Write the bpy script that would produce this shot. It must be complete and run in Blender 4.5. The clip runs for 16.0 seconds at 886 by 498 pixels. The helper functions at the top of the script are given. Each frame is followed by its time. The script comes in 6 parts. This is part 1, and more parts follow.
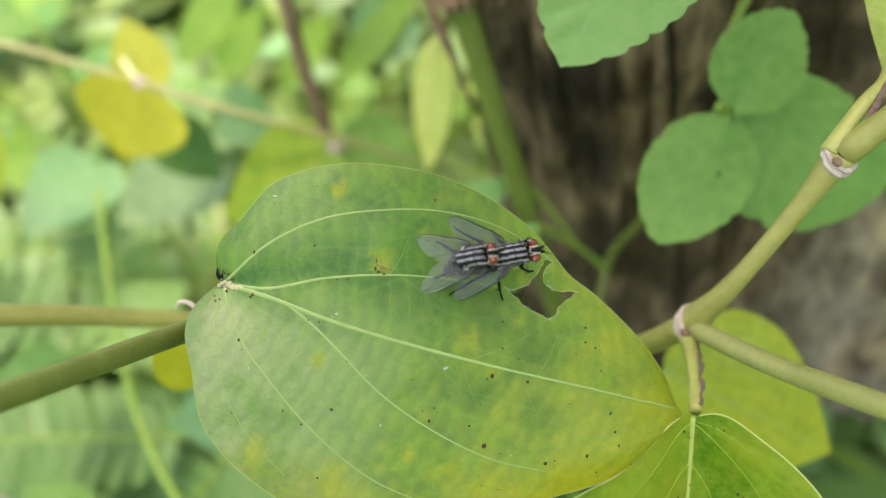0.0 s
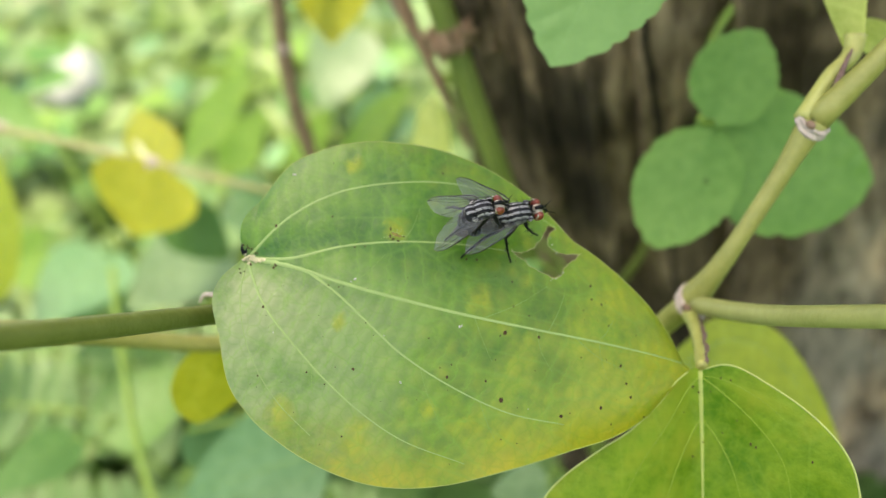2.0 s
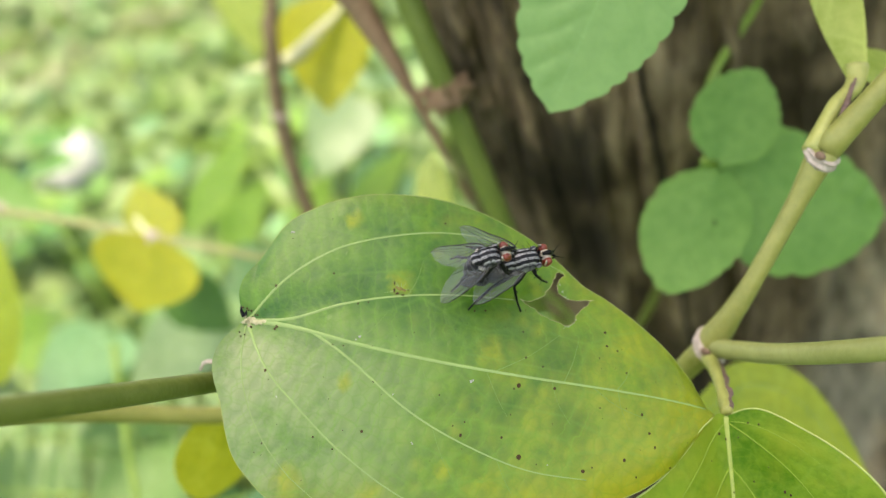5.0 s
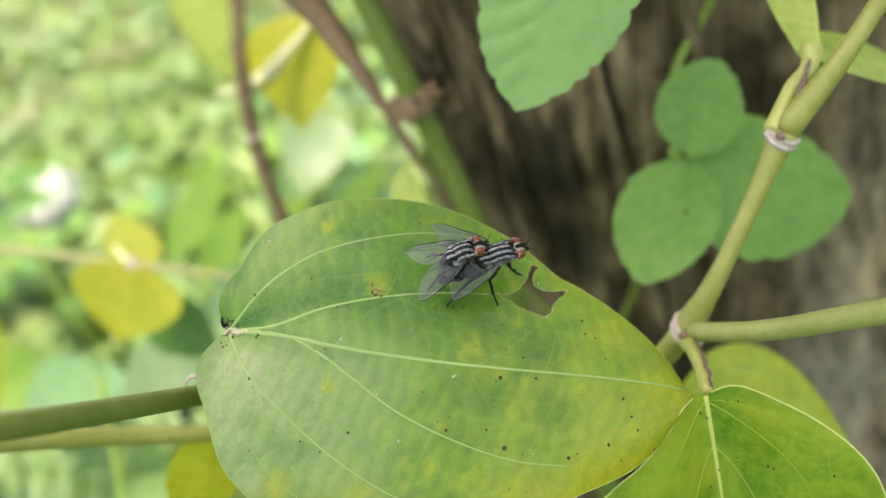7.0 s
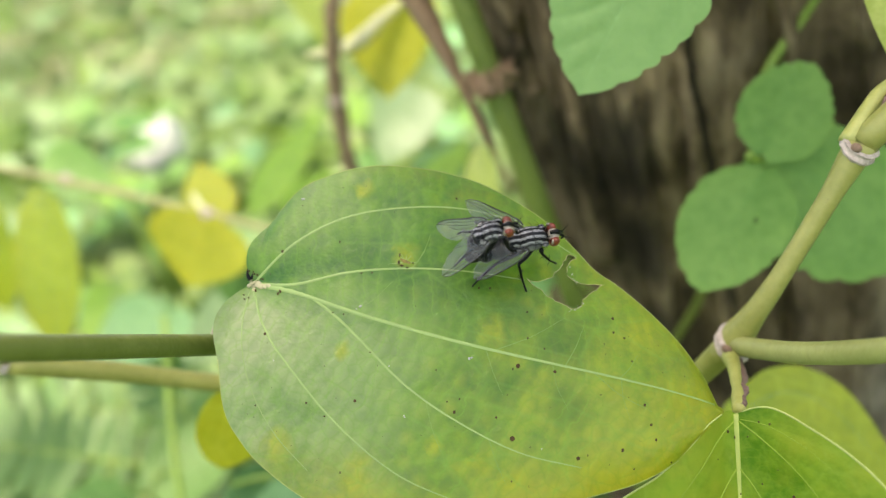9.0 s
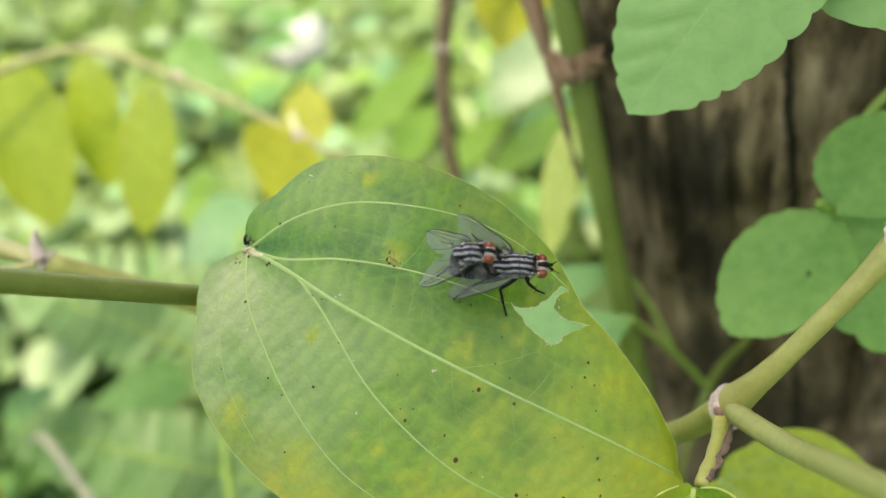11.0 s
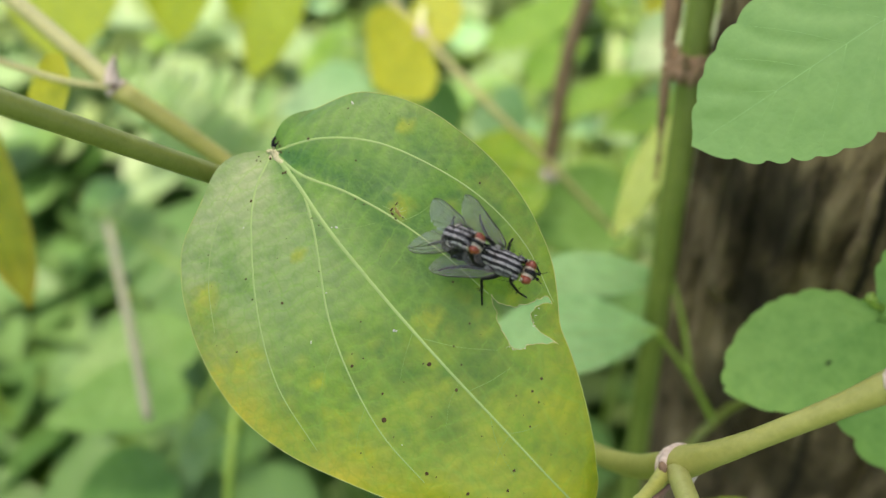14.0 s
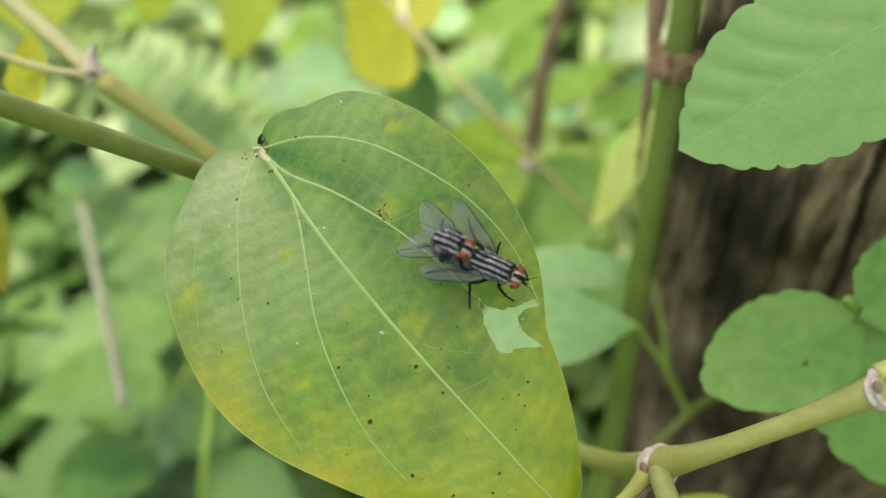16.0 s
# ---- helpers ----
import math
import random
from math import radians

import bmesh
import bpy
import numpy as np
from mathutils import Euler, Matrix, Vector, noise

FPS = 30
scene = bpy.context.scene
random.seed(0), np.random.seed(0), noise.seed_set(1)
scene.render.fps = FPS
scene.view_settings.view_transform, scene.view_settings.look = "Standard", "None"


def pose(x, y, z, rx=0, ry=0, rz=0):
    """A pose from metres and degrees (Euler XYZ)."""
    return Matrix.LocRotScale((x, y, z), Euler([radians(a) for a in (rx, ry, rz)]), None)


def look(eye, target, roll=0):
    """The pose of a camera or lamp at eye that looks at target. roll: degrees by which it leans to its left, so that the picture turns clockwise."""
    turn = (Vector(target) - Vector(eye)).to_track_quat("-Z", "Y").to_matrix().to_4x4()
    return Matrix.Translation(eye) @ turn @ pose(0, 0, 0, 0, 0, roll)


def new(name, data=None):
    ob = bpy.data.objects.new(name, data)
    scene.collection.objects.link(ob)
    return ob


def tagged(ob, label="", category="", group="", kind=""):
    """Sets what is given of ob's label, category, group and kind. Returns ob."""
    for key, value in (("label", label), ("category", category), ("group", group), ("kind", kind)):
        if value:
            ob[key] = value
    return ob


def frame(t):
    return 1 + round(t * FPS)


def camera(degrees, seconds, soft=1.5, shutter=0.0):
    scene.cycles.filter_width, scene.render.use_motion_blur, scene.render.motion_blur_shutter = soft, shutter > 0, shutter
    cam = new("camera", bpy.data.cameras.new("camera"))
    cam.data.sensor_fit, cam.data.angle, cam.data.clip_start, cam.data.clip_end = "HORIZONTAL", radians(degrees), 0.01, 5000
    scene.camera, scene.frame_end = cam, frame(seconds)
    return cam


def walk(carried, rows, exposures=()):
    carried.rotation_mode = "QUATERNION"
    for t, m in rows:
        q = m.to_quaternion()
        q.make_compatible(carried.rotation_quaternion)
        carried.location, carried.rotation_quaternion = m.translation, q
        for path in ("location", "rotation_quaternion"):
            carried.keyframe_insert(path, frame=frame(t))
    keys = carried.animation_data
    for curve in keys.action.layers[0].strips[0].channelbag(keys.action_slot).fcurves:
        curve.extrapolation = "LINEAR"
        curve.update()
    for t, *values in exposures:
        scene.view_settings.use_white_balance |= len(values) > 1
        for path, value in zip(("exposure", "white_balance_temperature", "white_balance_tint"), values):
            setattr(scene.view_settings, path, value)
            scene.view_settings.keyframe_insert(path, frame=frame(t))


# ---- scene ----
cam = camera(54.3, 16.0, soft=1.35)
PATH = [
    (0, (-0.00483, -0.00004, 0.75162), (-0.0364, 1.4847, -0.5879), -12.88),
    (0.5, (-0.00851, -0.00508, 0.75050), (-0.0285, 1.4947, -0.5724), -13.46),
    (1, (-0.00866, -0.01016, 0.74690), (0.0027, 1.5875, -0.4562), -13.51),
    (1.5, (-0.01094, -0.01387, 0.74070), (0.0382, 1.6414, -0.3808), -13.89),
    (2, (-0.01100, -0.01740, 0.74059), (0.0310, 1.6466, -0.3681), -13.90),
    (2.5, (-0.01047, -0.01587, 0.74203), (0.0281, 1.6349, -0.3864), -14.10),
    (3, (-0.01056, -0.01560, 0.74163), (0.0327, 1.6447, -0.3726), -14.03),
    (3.5, (-0.01019, -0.01510, 0.74116), (0.0311, 1.6497, -0.3665), -14.13),
    (3.7, (-0.01042, -0.01436, 0.73872), (0.0414, 1.6737, -0.3327), -14.04),
    (5.8, (-0.01151, -0.01547, 0.73704), (0.0854, 1.7272, -0.2396), -18.38),
    (6, (-0.01069, -0.01478, 0.73772), (0.0975, 1.7266, -0.2399), -18.88),
    (6.5, (-0.01161, -0.01746, 0.73629), (0.1191, 1.7300, -0.2278), -19.03),
    (7, (-0.01114, -0.01774, 0.73575), (0.1094, 1.7338, -0.2221), -19.02),
    (7.5, (-0.00824, -0.01742, 0.73360), (0.0134, 1.7477, -0.2065), -19.51),
    (8, (-0.00560, -0.01834, 0.73297), (-0.0184, 1.7463, -0.2083), -19.14),
    (8.5, (-0.00514, -0.01757, 0.73220), (-0.0430, 1.7466, -0.2091), -16.78),
    (9, (-0.00414, -0.01642, 0.73139), (-0.1007, 1.7506, -0.2005), -15.72),
    (9.2, (-0.00214, -0.01676, 0.73139), (-0.1177, 1.7497, -0.1994), -15.39),
    (11.3, (0.01506, -0.00845, 0.73575), (-0.4192, 1.6511, -0.2924), -8.76),
    (11.5, (0.01646, -0.00826, 0.73481), (-0.4265, 1.6484, -0.2944), -8.28),
    (12, (0.01987, -0.00624, 0.73409), (-0.4805, 1.6261, -0.3076), -5.44),
    (12.5, (0.02228, -0.00248, 0.73720), (-0.5441, 1.5973, -0.3211), -2.44),
    (13, (0.02334, -0.00067, 0.73923), (-0.6060, 1.5334, -0.3790), 1.10),
    (13.5, (0.02275, -0.00070, 0.74092), (-0.6088, 1.5072, -0.4113), 3.15),
    (14, (0.02394, -0.00053, 0.74126), (-0.5897, 1.4776, -0.4581), 5.55),
    (14.5, (0.02250, 0.00002, 0.74614), (-0.5401, 1.4720, -0.4854), 7.93),
    (15, (0.02088, 0.00067, 0.74545), (-0.5222, 1.4786, -0.4877), 8.60),
    (15.5, (0.02057, 0.00002, 0.74378), (-0.5155, 1.4764, -0.4944), 8.14),
    (16, (0.02138, 0.00020, 0.74312), (-0.5196, 1.4809, -0.4877), 7.80),
]
walk(cam, [(t, look(eye, target, roll)) for t, eye, target, roll in PATH], exposures=[(0, 1.88, 8150, 11), (9, 1.90, 8150, 11), (12, 1.83, 8150, 11), (16, 1.78, 8150, 11)])

cam.data.dof.use_dof = True
cam.data.dof.focus_distance = 0.1025
cam.data.dof.aperture_fstop = 12.5

# ---- light ----
world = bpy.data.worlds.new("world")
scene.world = world
world.use_nodes = True
wt = world.node_tree
sky = wt.nodes.new("ShaderNodeTexSky")
sky.sky_type = "NISHITA"
sky.sun_disc = False
sky.sun_elevation, sky.sun_rotation = radians(80), radians(215)
sky.air_density, sky.dust_density = 1.0, 2.5
wt.links.new(sky.outputs[0], wt.nodes["Background"].inputs[0])
wt.nodes["Background"].inputs[1].default_value = 0.15
sun = new("sun", bpy.data.lights.new("sun", "SUN"))
sun.data.energy, sun.data.angle, sun.data.color = 2.4, radians(12), (1.0, 0.96, 0.88)
sun.matrix_world = look((0, 0, 5), (0.08, 0.12, 4.0))

MM = 0.001


# ---- materials ----
class Nodes:
    """A short way to write node trees."""

    def __init__(self, name):
        self.mat = bpy.data.materials.new(name)
        self.mat.use_nodes = True
        self.tree = self.mat.node_tree
        self.tree.nodes.clear()

    def add(self, kind, **sockets):
        n = self.tree.nodes.new("ShaderNode" + kind)
        n.label = kind
        for key, value in sockets.items():
            if key == "p_operation":
                n.operation = value
            elif key == "p_use_clamp":
                n.use_clamp = value
            elif key == "p_data_type":
                n.data_type = value
            elif key == "p_blend_type":
                n.blend_type = value
            elif key == "p_feature":
                n.feature = value
            elif key == "p_uv_map":
                n.uv_map = value
            else:
                s = n.inputs[int(key[1:])] if key[0] == "i" and key[1:].isdigit() else n.inputs[key.replace("_", " ")]
                if isinstance(value, bpy.types.NodeSocket):
                    self.tree.links.new(value, s)
                else:
                    s.default_value = value
        return n

    def math(self, op, a, b=0.0, c=0.0, clamp=False):
        return self.add("Math", p_operation=op, p_use_clamp=clamp, i0=a, i1=b, i2=c).outputs[0]

    def noise(self, scale, detail=4.0, rough=0.55, vector=None, distortion=0.0):
        n = self.add("TexNoise", Scale=scale, Detail=detail, Roughness=rough, Distortion=distortion)
        self.tree.links.new(vector or self.coords(), n.inputs["Vector"])
        return n.outputs["Fac"]

    def coords(self, what="Object"):
        return self.add("TexCoord").outputs[what]

    def stretched(self, x, y, z):
        return self.add("Mapping", Vector=self.coords(), Scale=(x, y, z)).outputs[0]

    def ramp(self, fac, *stops):
        n = self.add("ValToRGB", Fac=fac)
        e = n.color_ramp.elements
        while len(e) < len(stops):
            e.new(0.5)
        for el, (pos, col) in zip(e, stops):
            el.position, el.color = pos, (*col, 1.0) if len(col) == 3 else col
        return n.outputs["Color"]

    def mix(self, fac, a, b, blend="MIX"):
        n = self.add("Mix", p_data_type="RGBA", p_blend_type=blend)
        for i, v in ((0, fac), (6, a), (7, b)):
            if isinstance(v, bpy.types.NodeSocket):
                self.tree.links.new(v, n.inputs[i])
            else:
                n.inputs[i].default_value = v if i == 0 else (*v, 1.0)
        return n.outputs[2]

    def bump(self, height, distance, strength=1.0):
        return self.add("Bump", Height=height, Distance=distance, Strength=strength).outputs[0]

    def out(self, shader):
        o = self.add("OutputMaterial")
        self.tree.links.new(shader, o.inputs["Surface"])
        return self.mat

    def surface(self, color, rough=0.5, normal=None, spec=0.5, metal=0.0, translucent=0.0, tcolor=None):
        b = self.add("BsdfPrincipled", Roughness=rough, Metallic=metal)
        b.inputs["Specular IOR Level"].default_value = spec
        for s, v in (("Base Color", color), ("Normal", normal)):
            if isinstance(v, bpy.types.NodeSocket):
                self.tree.links.new(v, b.inputs[s])
            elif v is not None:
                b.inputs[s].default_value = (*v, 1.0)
        if translucent <= 0:
            return self.out(b.outputs[0])
        tr = self.add("BsdfTranslucent")
        v = tcolor if tcolor is not None else color
        if isinstance(v, bpy.types.NodeSocket):
            self.tree.links.new(v, tr.inputs["Color"])
        else:
            tr.inputs["Color"].default_value = (*v, 1.0)
        m = self.add("MixShader", i0=translucent, i1=b.outputs[0], i2=tr.outputs[0])
        return self.out(m.outputs[0])


def leaf_material(name, dark, light, edge, edge_amount, yellow_patches=0.0, rough=0.46, spec=0.55, trans=0.28, painted_sheen=0.0, tip=None, relief=1.0, ladders=0.42, stains=(), deep=(), rungs=0.0):
    """Living leaf: mottled greens, a turning margin, a fine net of veins in relief."""
    n = Nodes(name)
    uv = n.add("SeparateXYZ", Vector=n.add("UVMap", p_uv_map="leaf").outputs[0])
    s, v = uv.outputs[0], n.math("ABSOLUTE", n.math("MULTIPLY_ADD", uv.outputs[1], 2.0, -1.0))
    broad = n.noise(70.0, 3.0)
    mottle = n.noise(420.0, 5.0, 0.62)
    middle = n.noise(190.0, 4.0, 0.6)
    col = n.mix(n.ramp(n.math("MULTIPLY_ADD", mottle, 0.40, n.math("MULTIPLY_ADD", middle, 0.30, n.math("MULTIPLY", broad, 0.30))), (0.41, (0, 0, 0)), (0.58, (1, 1, 1))), dark, light)
    half = n.math("MULTIPLY_ADD", n.math("SUBTRACT", 1.0, uv.outputs[1]), 0.8, 0.52)
    if tip:
        col = n.mix(n.math("MULTIPLY", n.math("MULTIPLY", n.ramp(s, (0.30, (0, 0, 0)), (0.95, (1, 1, 1))), n.math("MULTIPLY_ADD", n.noise(260.0, 5.0, 0.65), 2.4, -0.55)), half, clamp=True), col, tip)
        fleck = n.add("TexVoronoi", Scale=330.0, Vector=n.coords()).outputs["Distance"]
        pale = n.math("MULTIPLY", n.ramp(fleck, (0.10, (1, 1, 1)), (0.42, (0, 0, 0))), n.ramp(n.noise(95.0, 3.0), (0.42, (0, 0, 0)), (0.62, (1, 1, 1))))
        col = n.mix(n.math("MULTIPLY", n.math("MULTIPLY", pale, n.ramp(s, (0.25, (0.12, 0.12, 0.12)), (0.6, (1, 1, 1)))), 0.7), col, tip)
        half = n.math("MULTIPLY", half, n.math("MULTIPLY", n.ramp(s, (0.10, (0, 0, 0)), (0.32, (1, 1, 1))), n.ramp(n.noise(135.0, 5.0, 0.65), (0.36, (0.25, 0.25, 0.25)), (0.60, (1.6, 1.6, 1.6)))))
    # whitish sky sheen painted into the colour, strongest towards the leaf base
    if painted_sheen:
        sheen_mask = n.math("MULTIPLY", n.ramp(n.noise(75.0, 6.0, 0.65), (0.38, (0, 0, 0)), (0.60, (1, 1, 1))), n.math("MULTIPLY", n.ramp(s, (0.06, (1, 1, 1)), (0.50, (0.12, 0.12, 0.12))), n.ramp(uv.outputs[1], (0.42, (1, 1, 1)), (0.62, (0.38, 0.38, 0.38)))))
        col = n.mix(n.math("MULTIPLY", sheen_mask, painted_sheen), col, (0.290, 0.345, 0.180))
    warped = n.add("VectorMath", p_operation="ADD", i0=n.coords(), i1=n.add("Mapping", Vector=n.add("TexNoise", Scale=420.0, Detail=4.0, Vector=n.coords()).outputs["Color"], Location=(-0.0014, -0.0014, -0.0014), Scale=(0.0028, 0.0028, 0.0028)).outputs[0]).outputs[0]
    flat = n.add("Mapping", Vector=warped, Scale=(1.0, 1.0, 0.0)).outputs[0]

    def blots(places):
        """Soft blots of pigment, the strongest at each place."""
        most = None
        for x, y, r in places:
            far = n.add("VectorMath", p_operation="DISTANCE", i0=flat, i1=(x * MM, y * MM, 0.0)).outputs["Value"]
            here = n.ramp(n.math("DIVIDE", far, r * MM), (0.25, (1, 1, 1)), (1.0, (0, 0, 0)))
            most = here if most is None else n.math("MAXIMUM", most, here)
        return most

    if deep:
        col = n.mix(n.math("MULTIPLY", blots(deep), 0.52), col, tuple(c * 0.8 for c in dark))
    if stains:
        col = n.mix(n.math("MULTIPLY", n.math("MULTIPLY", blots(stains), 0.75), n.math("MULTIPLY_ADD", mottle, 1.6, 0.1), clamp=True), col, tip or edge)
    rung = None
    if rungs:
        xyz = n.add("SeparateXYZ", Vector=warped)
        along = n.math("MULTIPLY_ADD", n.math("ABSOLUTE", xyz.outputs[1]), 0.30, xyz.outputs[0])
        rung = n.math("ABSOLUTE", n.math("SINE", n.math("MULTIPLY", along, math.pi / 0.0021)))
        strength = n.ramp(n.noise(160.0, 3.0), (0.40, (0, 0, 0)), (0.60, (1, 1, 1)))
        col = n.mix(n.math("MULTIPLY", n.math("MULTIPLY", n.ramp(rung, (0.0, (1, 1, 1)), (0.30, (0, 0, 0))), strength), rungs), col, tuple(min(1.0, c * 1.5 + 0.02) for c in light))
        col = n.mix(n.math("MULTIPLY", n.ramp(rung, (0.55, (0, 0, 0)), (1.0, (1, 1, 1))), rungs * 0.55), col, dark)
    rim = n.math("MULTIPLY", n.math("MULTIPLY", n.math("POWER", v, 6.0), edge_amount), half)
    tipped = n.math("MULTIPLY", n.math("POWER", s, 6.0), edge_amount * 0.8)
    patch = n.math("MULTIPLY", n.ramp(n.noise(150.0, 3.0), (0.52, (0, 0, 0)), (0.72, (1, 1, 1))), yellow_patches)
    turn = n.math("ADD", n.math("ADD", rim, tipped), patch)
    turn = n.math("MULTIPLY", turn, n.math("MULTIPLY_ADD", broad, 1.6, 0.15), clamp=True)
    col = n.mix(turn, col, edge)
    cells = n.add("TexVoronoi", p_feature="DISTANCE_TO_EDGE", Scale=620.0, Vector=n.coords()).outputs["Distance"]
    net = n.ramp(cells, (0.0, (1, 1, 1)), (0.10, (0, 0, 0)))
    warp = n.add("Mapping", Vector=n.coords(), Scale=(0.55, 1.0, 1.0)).outputs[0]
    wide = n.add("TexVoronoi", p_feature="DISTANCE_TO_EDGE", Scale=210.0, Vector=warp).outputs["Distance"]
    ladder = n.math("MULTIPLY", n.ramp(wide, (0.0, (1, 1, 1)), (0.055, (0, 0, 0))), n.ramp(broad, (0.30, (0, 0, 0)), (0.52, (1, 1, 1))))
    col = n.mix(n.math("MULTIPLY", net, 0.22), col, light)
    col = n.mix(n.math("MULTIPLY", ladder, ladders), col, tuple(min(1.0, c * 1.25 + 0.03) for c in light))
    height = n.math("ADD", n.math("MULTIPLY", mottle, 0.4 * min(1.0, relief)), n.math("ADD", n.math("MULTIPLY", cells, 0.12), n.math("MULTIPLY_ADD", wide, 0.25, n.math("MULTIPLY", middle, 0.8 * relief))))
    if rung is not None:
        height = n.math("MULTIPLY_ADD", rung, 0.06, height)
    normal = n.bump(height, 0.00050, 0.8)
    rr = n.math("MULTIPLY_ADD", mottle, 0.18, rough - 0.09)
    return n.surface(col, rr, normal, spec, translucent=trans)


def stem_material(name, a, b, streak=1.0, rough=0.45):
    n = Nodes(name)
    long = n.noise(900.0, 4.0, 0.6)
    broad = n.noise(120.0, 3.0)
    col = n.mix(n.ramp(n.math("MULTIPLY_ADD", long, 0.5 * streak, n.math("MULTIPLY", broad, 0.5)), (0.3, (0, 0, 0)), (0.65, (1, 1, 1))), a, b)
    fleck = n.ramp(n.noise(1500.0, 2.0), (0.68, (0, 0, 0)), (0.76, (1, 1, 1)))
    col = n.mix(n.math("MULTIPLY", fleck, 0.35), col, (0.16, 0.11, 0.05))
    return n.surface(col, rough, n.bump(long, 0.0002, 0.5), 0.4)


def plain(name, color, rough=0.5, spec=0.5, grain=0.25, scale=800.0, metal=0.0, depth=0.0001):
    n = Nodes(name)
    g = n.noise(scale, 4.0)
    col = n.mix(g, tuple(c * (1 - grain) for c in color), tuple(min(1, c * (1 + grain)) for c in color))
    return n.surface(col, rough, n.bump(g, depth, 0.6), spec, metal)


def foliage_material(name, dark, light, trans=0.35, rough=0.38, spec=0.5):
    """Loose leaves in one mesh, each of its own shade."""
    n = Nodes(name)
    r = n.add("NewGeometry").outputs["Random Per Island"]
    col = n.mix(n.math("MULTIPLY_ADD", n.noise(120.0, 3.0), 0.3, n.math("MULTIPLY", r, 0.75)), dark, light)
    return n.surface(col, rough, n.bump(n.noise(300.0), 0.0006, 0.5), spec, translucent=trans)


M_LEAF = leaf_material("vine_leaf_green", (0.014, 0.104, 0.001), (0.082, 0.218, 0.003), (0.33, 0.305, 0.014), 0.50, 0.03, rough=0.44, spec=0.50, ladders=0.20, painted_sheen=0.75, relief=1.0, tip=(0.265, 0.305, 0.006), rungs=0.28,
    stains=((36.8, -14.4, 2.6), (32.9, -13.7, 2.0), (19.6, -19.4, 2.4), (19.2, -17.0, 1.8), (27.4, -13.1, 1.3), (30.2, 1.5, 2.2), (13.9, -5.5, 1.4), (9.8, -17.8, 2.2), (47.0, -11.0, 4.2), (54.5, 0.4, 4.2), (47.5, 6.0, 3.4), (10.5, 14.6, 1.6), (18.0, 7.6, 1.9)),
    deep=((18.5, 5.2, 4.5), (25.0, 4.2, 6.0), (32.0, 4.2, 5.0), (38.0, 3.0, 4.0), (33.0, -4.6, 3.0), (41.0, -5.0, 3.5), (12.5, 6.0, 3.0)))
M_LEAF_B = leaf_material("vine_leaf_fresh", (0.055, 0.155, 0.004), (0.160, 0.268, 0.018), (0.27, 0.31, 0.030), 0.20, 0.50, rough=0.48, spec=0.2, ladders=0.14)
M_LEAF_C = leaf_material("vine_leaf_turning", (0.190, 0.275, 0.012), (0.290, 0.360, 0.020), (0.36, 0.36, 0.02), 0.3, 0.12)
M_YELLOW = leaf_material("leaf_yellow", (0.31, 0.34, 0.014), (0.45, 0.46, 0.035), (0.45, 0.39, 0.014), 0.3, 0.25, trans=0.45)
M_YELLOW_G = leaf_material("leaf_yellow_green", (0.21, 0.265, 0.014), (0.35, 0.385, 0.030), (0.40, 0.35, 0.015), 0.35, 0.25, trans=0.45)
M_HANG = leaf_material("leaf_hanging_lime", (0.235, 0.335, 0.014), (0.35, 0.445, 0.035), (0.40, 0.31, 0.012), 0.25, 0.10, trans=0.5)
M_ORANGE = leaf_material("leaf_olive_orange", (0.125, 0.180, 0.012), (0.20, 0.250, 0.022), (0.36, 0.19, 0.012), 0.6, 0.1, trans=0.4)
M_PALE = leaf_material("leaf_pale_yellow_green", (0.58, 0.67, 0.14), (0.72, 0.78, 0.25), (0.66, 0.64, 0.12), 0.3, 0.2, trans=0.30)
M_HERB = leaf_material("herb_leaf_green", (0.102, 0.250, 0.044), (0.164, 0.328, 0.070), (0.14, 0.29, 0.05), 0.3, 0.0, relief=0.5, ladders=0.04, rough=0.55, spec=0.35, trans=0.22)
M_HERB_TOP = leaf_material("herb_leaf_pale", (0.150, 0.305, 0.082), (0.182, 0.340, 0.100), (0.16, 0.31, 0.09), 0.3, 0.0, relief=0.35, ladders=0.03, rough=0.5, spec=0.4, trans=0.25)
M_STRAP = leaf_material("leaf_pale_green", (0.30, 0.40, 0.06), (0.44, 0.53, 0.12), (0.42, 0.48, 0.10), 0.3, 0.1, trans=0.5)
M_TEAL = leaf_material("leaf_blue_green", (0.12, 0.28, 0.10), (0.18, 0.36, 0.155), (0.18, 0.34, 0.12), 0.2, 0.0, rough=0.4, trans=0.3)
M_SEEDLING = leaf_material("seedling_leaf_green", (0.100, 0.285, 0.080), (0.150, 0.365, 0.125), (0.15, 0.34, 0.10), 0.2, 0.0, rough=0.42, trans=0.3)
M_DEEP = leaf_material("leaf_deep_green", (0.040, 0.130, 0.022), (0.090, 0.210, 0.050), (0.10, 0.20, 0.04), 0.2, 0.0, rough=0.5, spec=0.3, trans=0.25)
M_LIME = leaf_material("leaf_lime", (0.145, 0.300, 0.040), (0.230, 0.395, 0.080), (0.32, 0.42, 0.05), 0.2, 0.1, rough=0.5, spec=0.3, trans=0.5)
M_SOFT = leaf_material("leaf_soft_green", (0.155, 0.275, 0.115), (0.25, 0.37, 0.19), (0.22, 0.36, 0.12), 0.2, 0.1, rough=0.38, spec=0.5, trans=0.4)
# darker copy of M_TEAL, with the shade put into its colour
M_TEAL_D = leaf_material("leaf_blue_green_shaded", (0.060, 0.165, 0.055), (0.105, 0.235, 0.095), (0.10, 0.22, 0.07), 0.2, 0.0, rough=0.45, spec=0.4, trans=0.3)
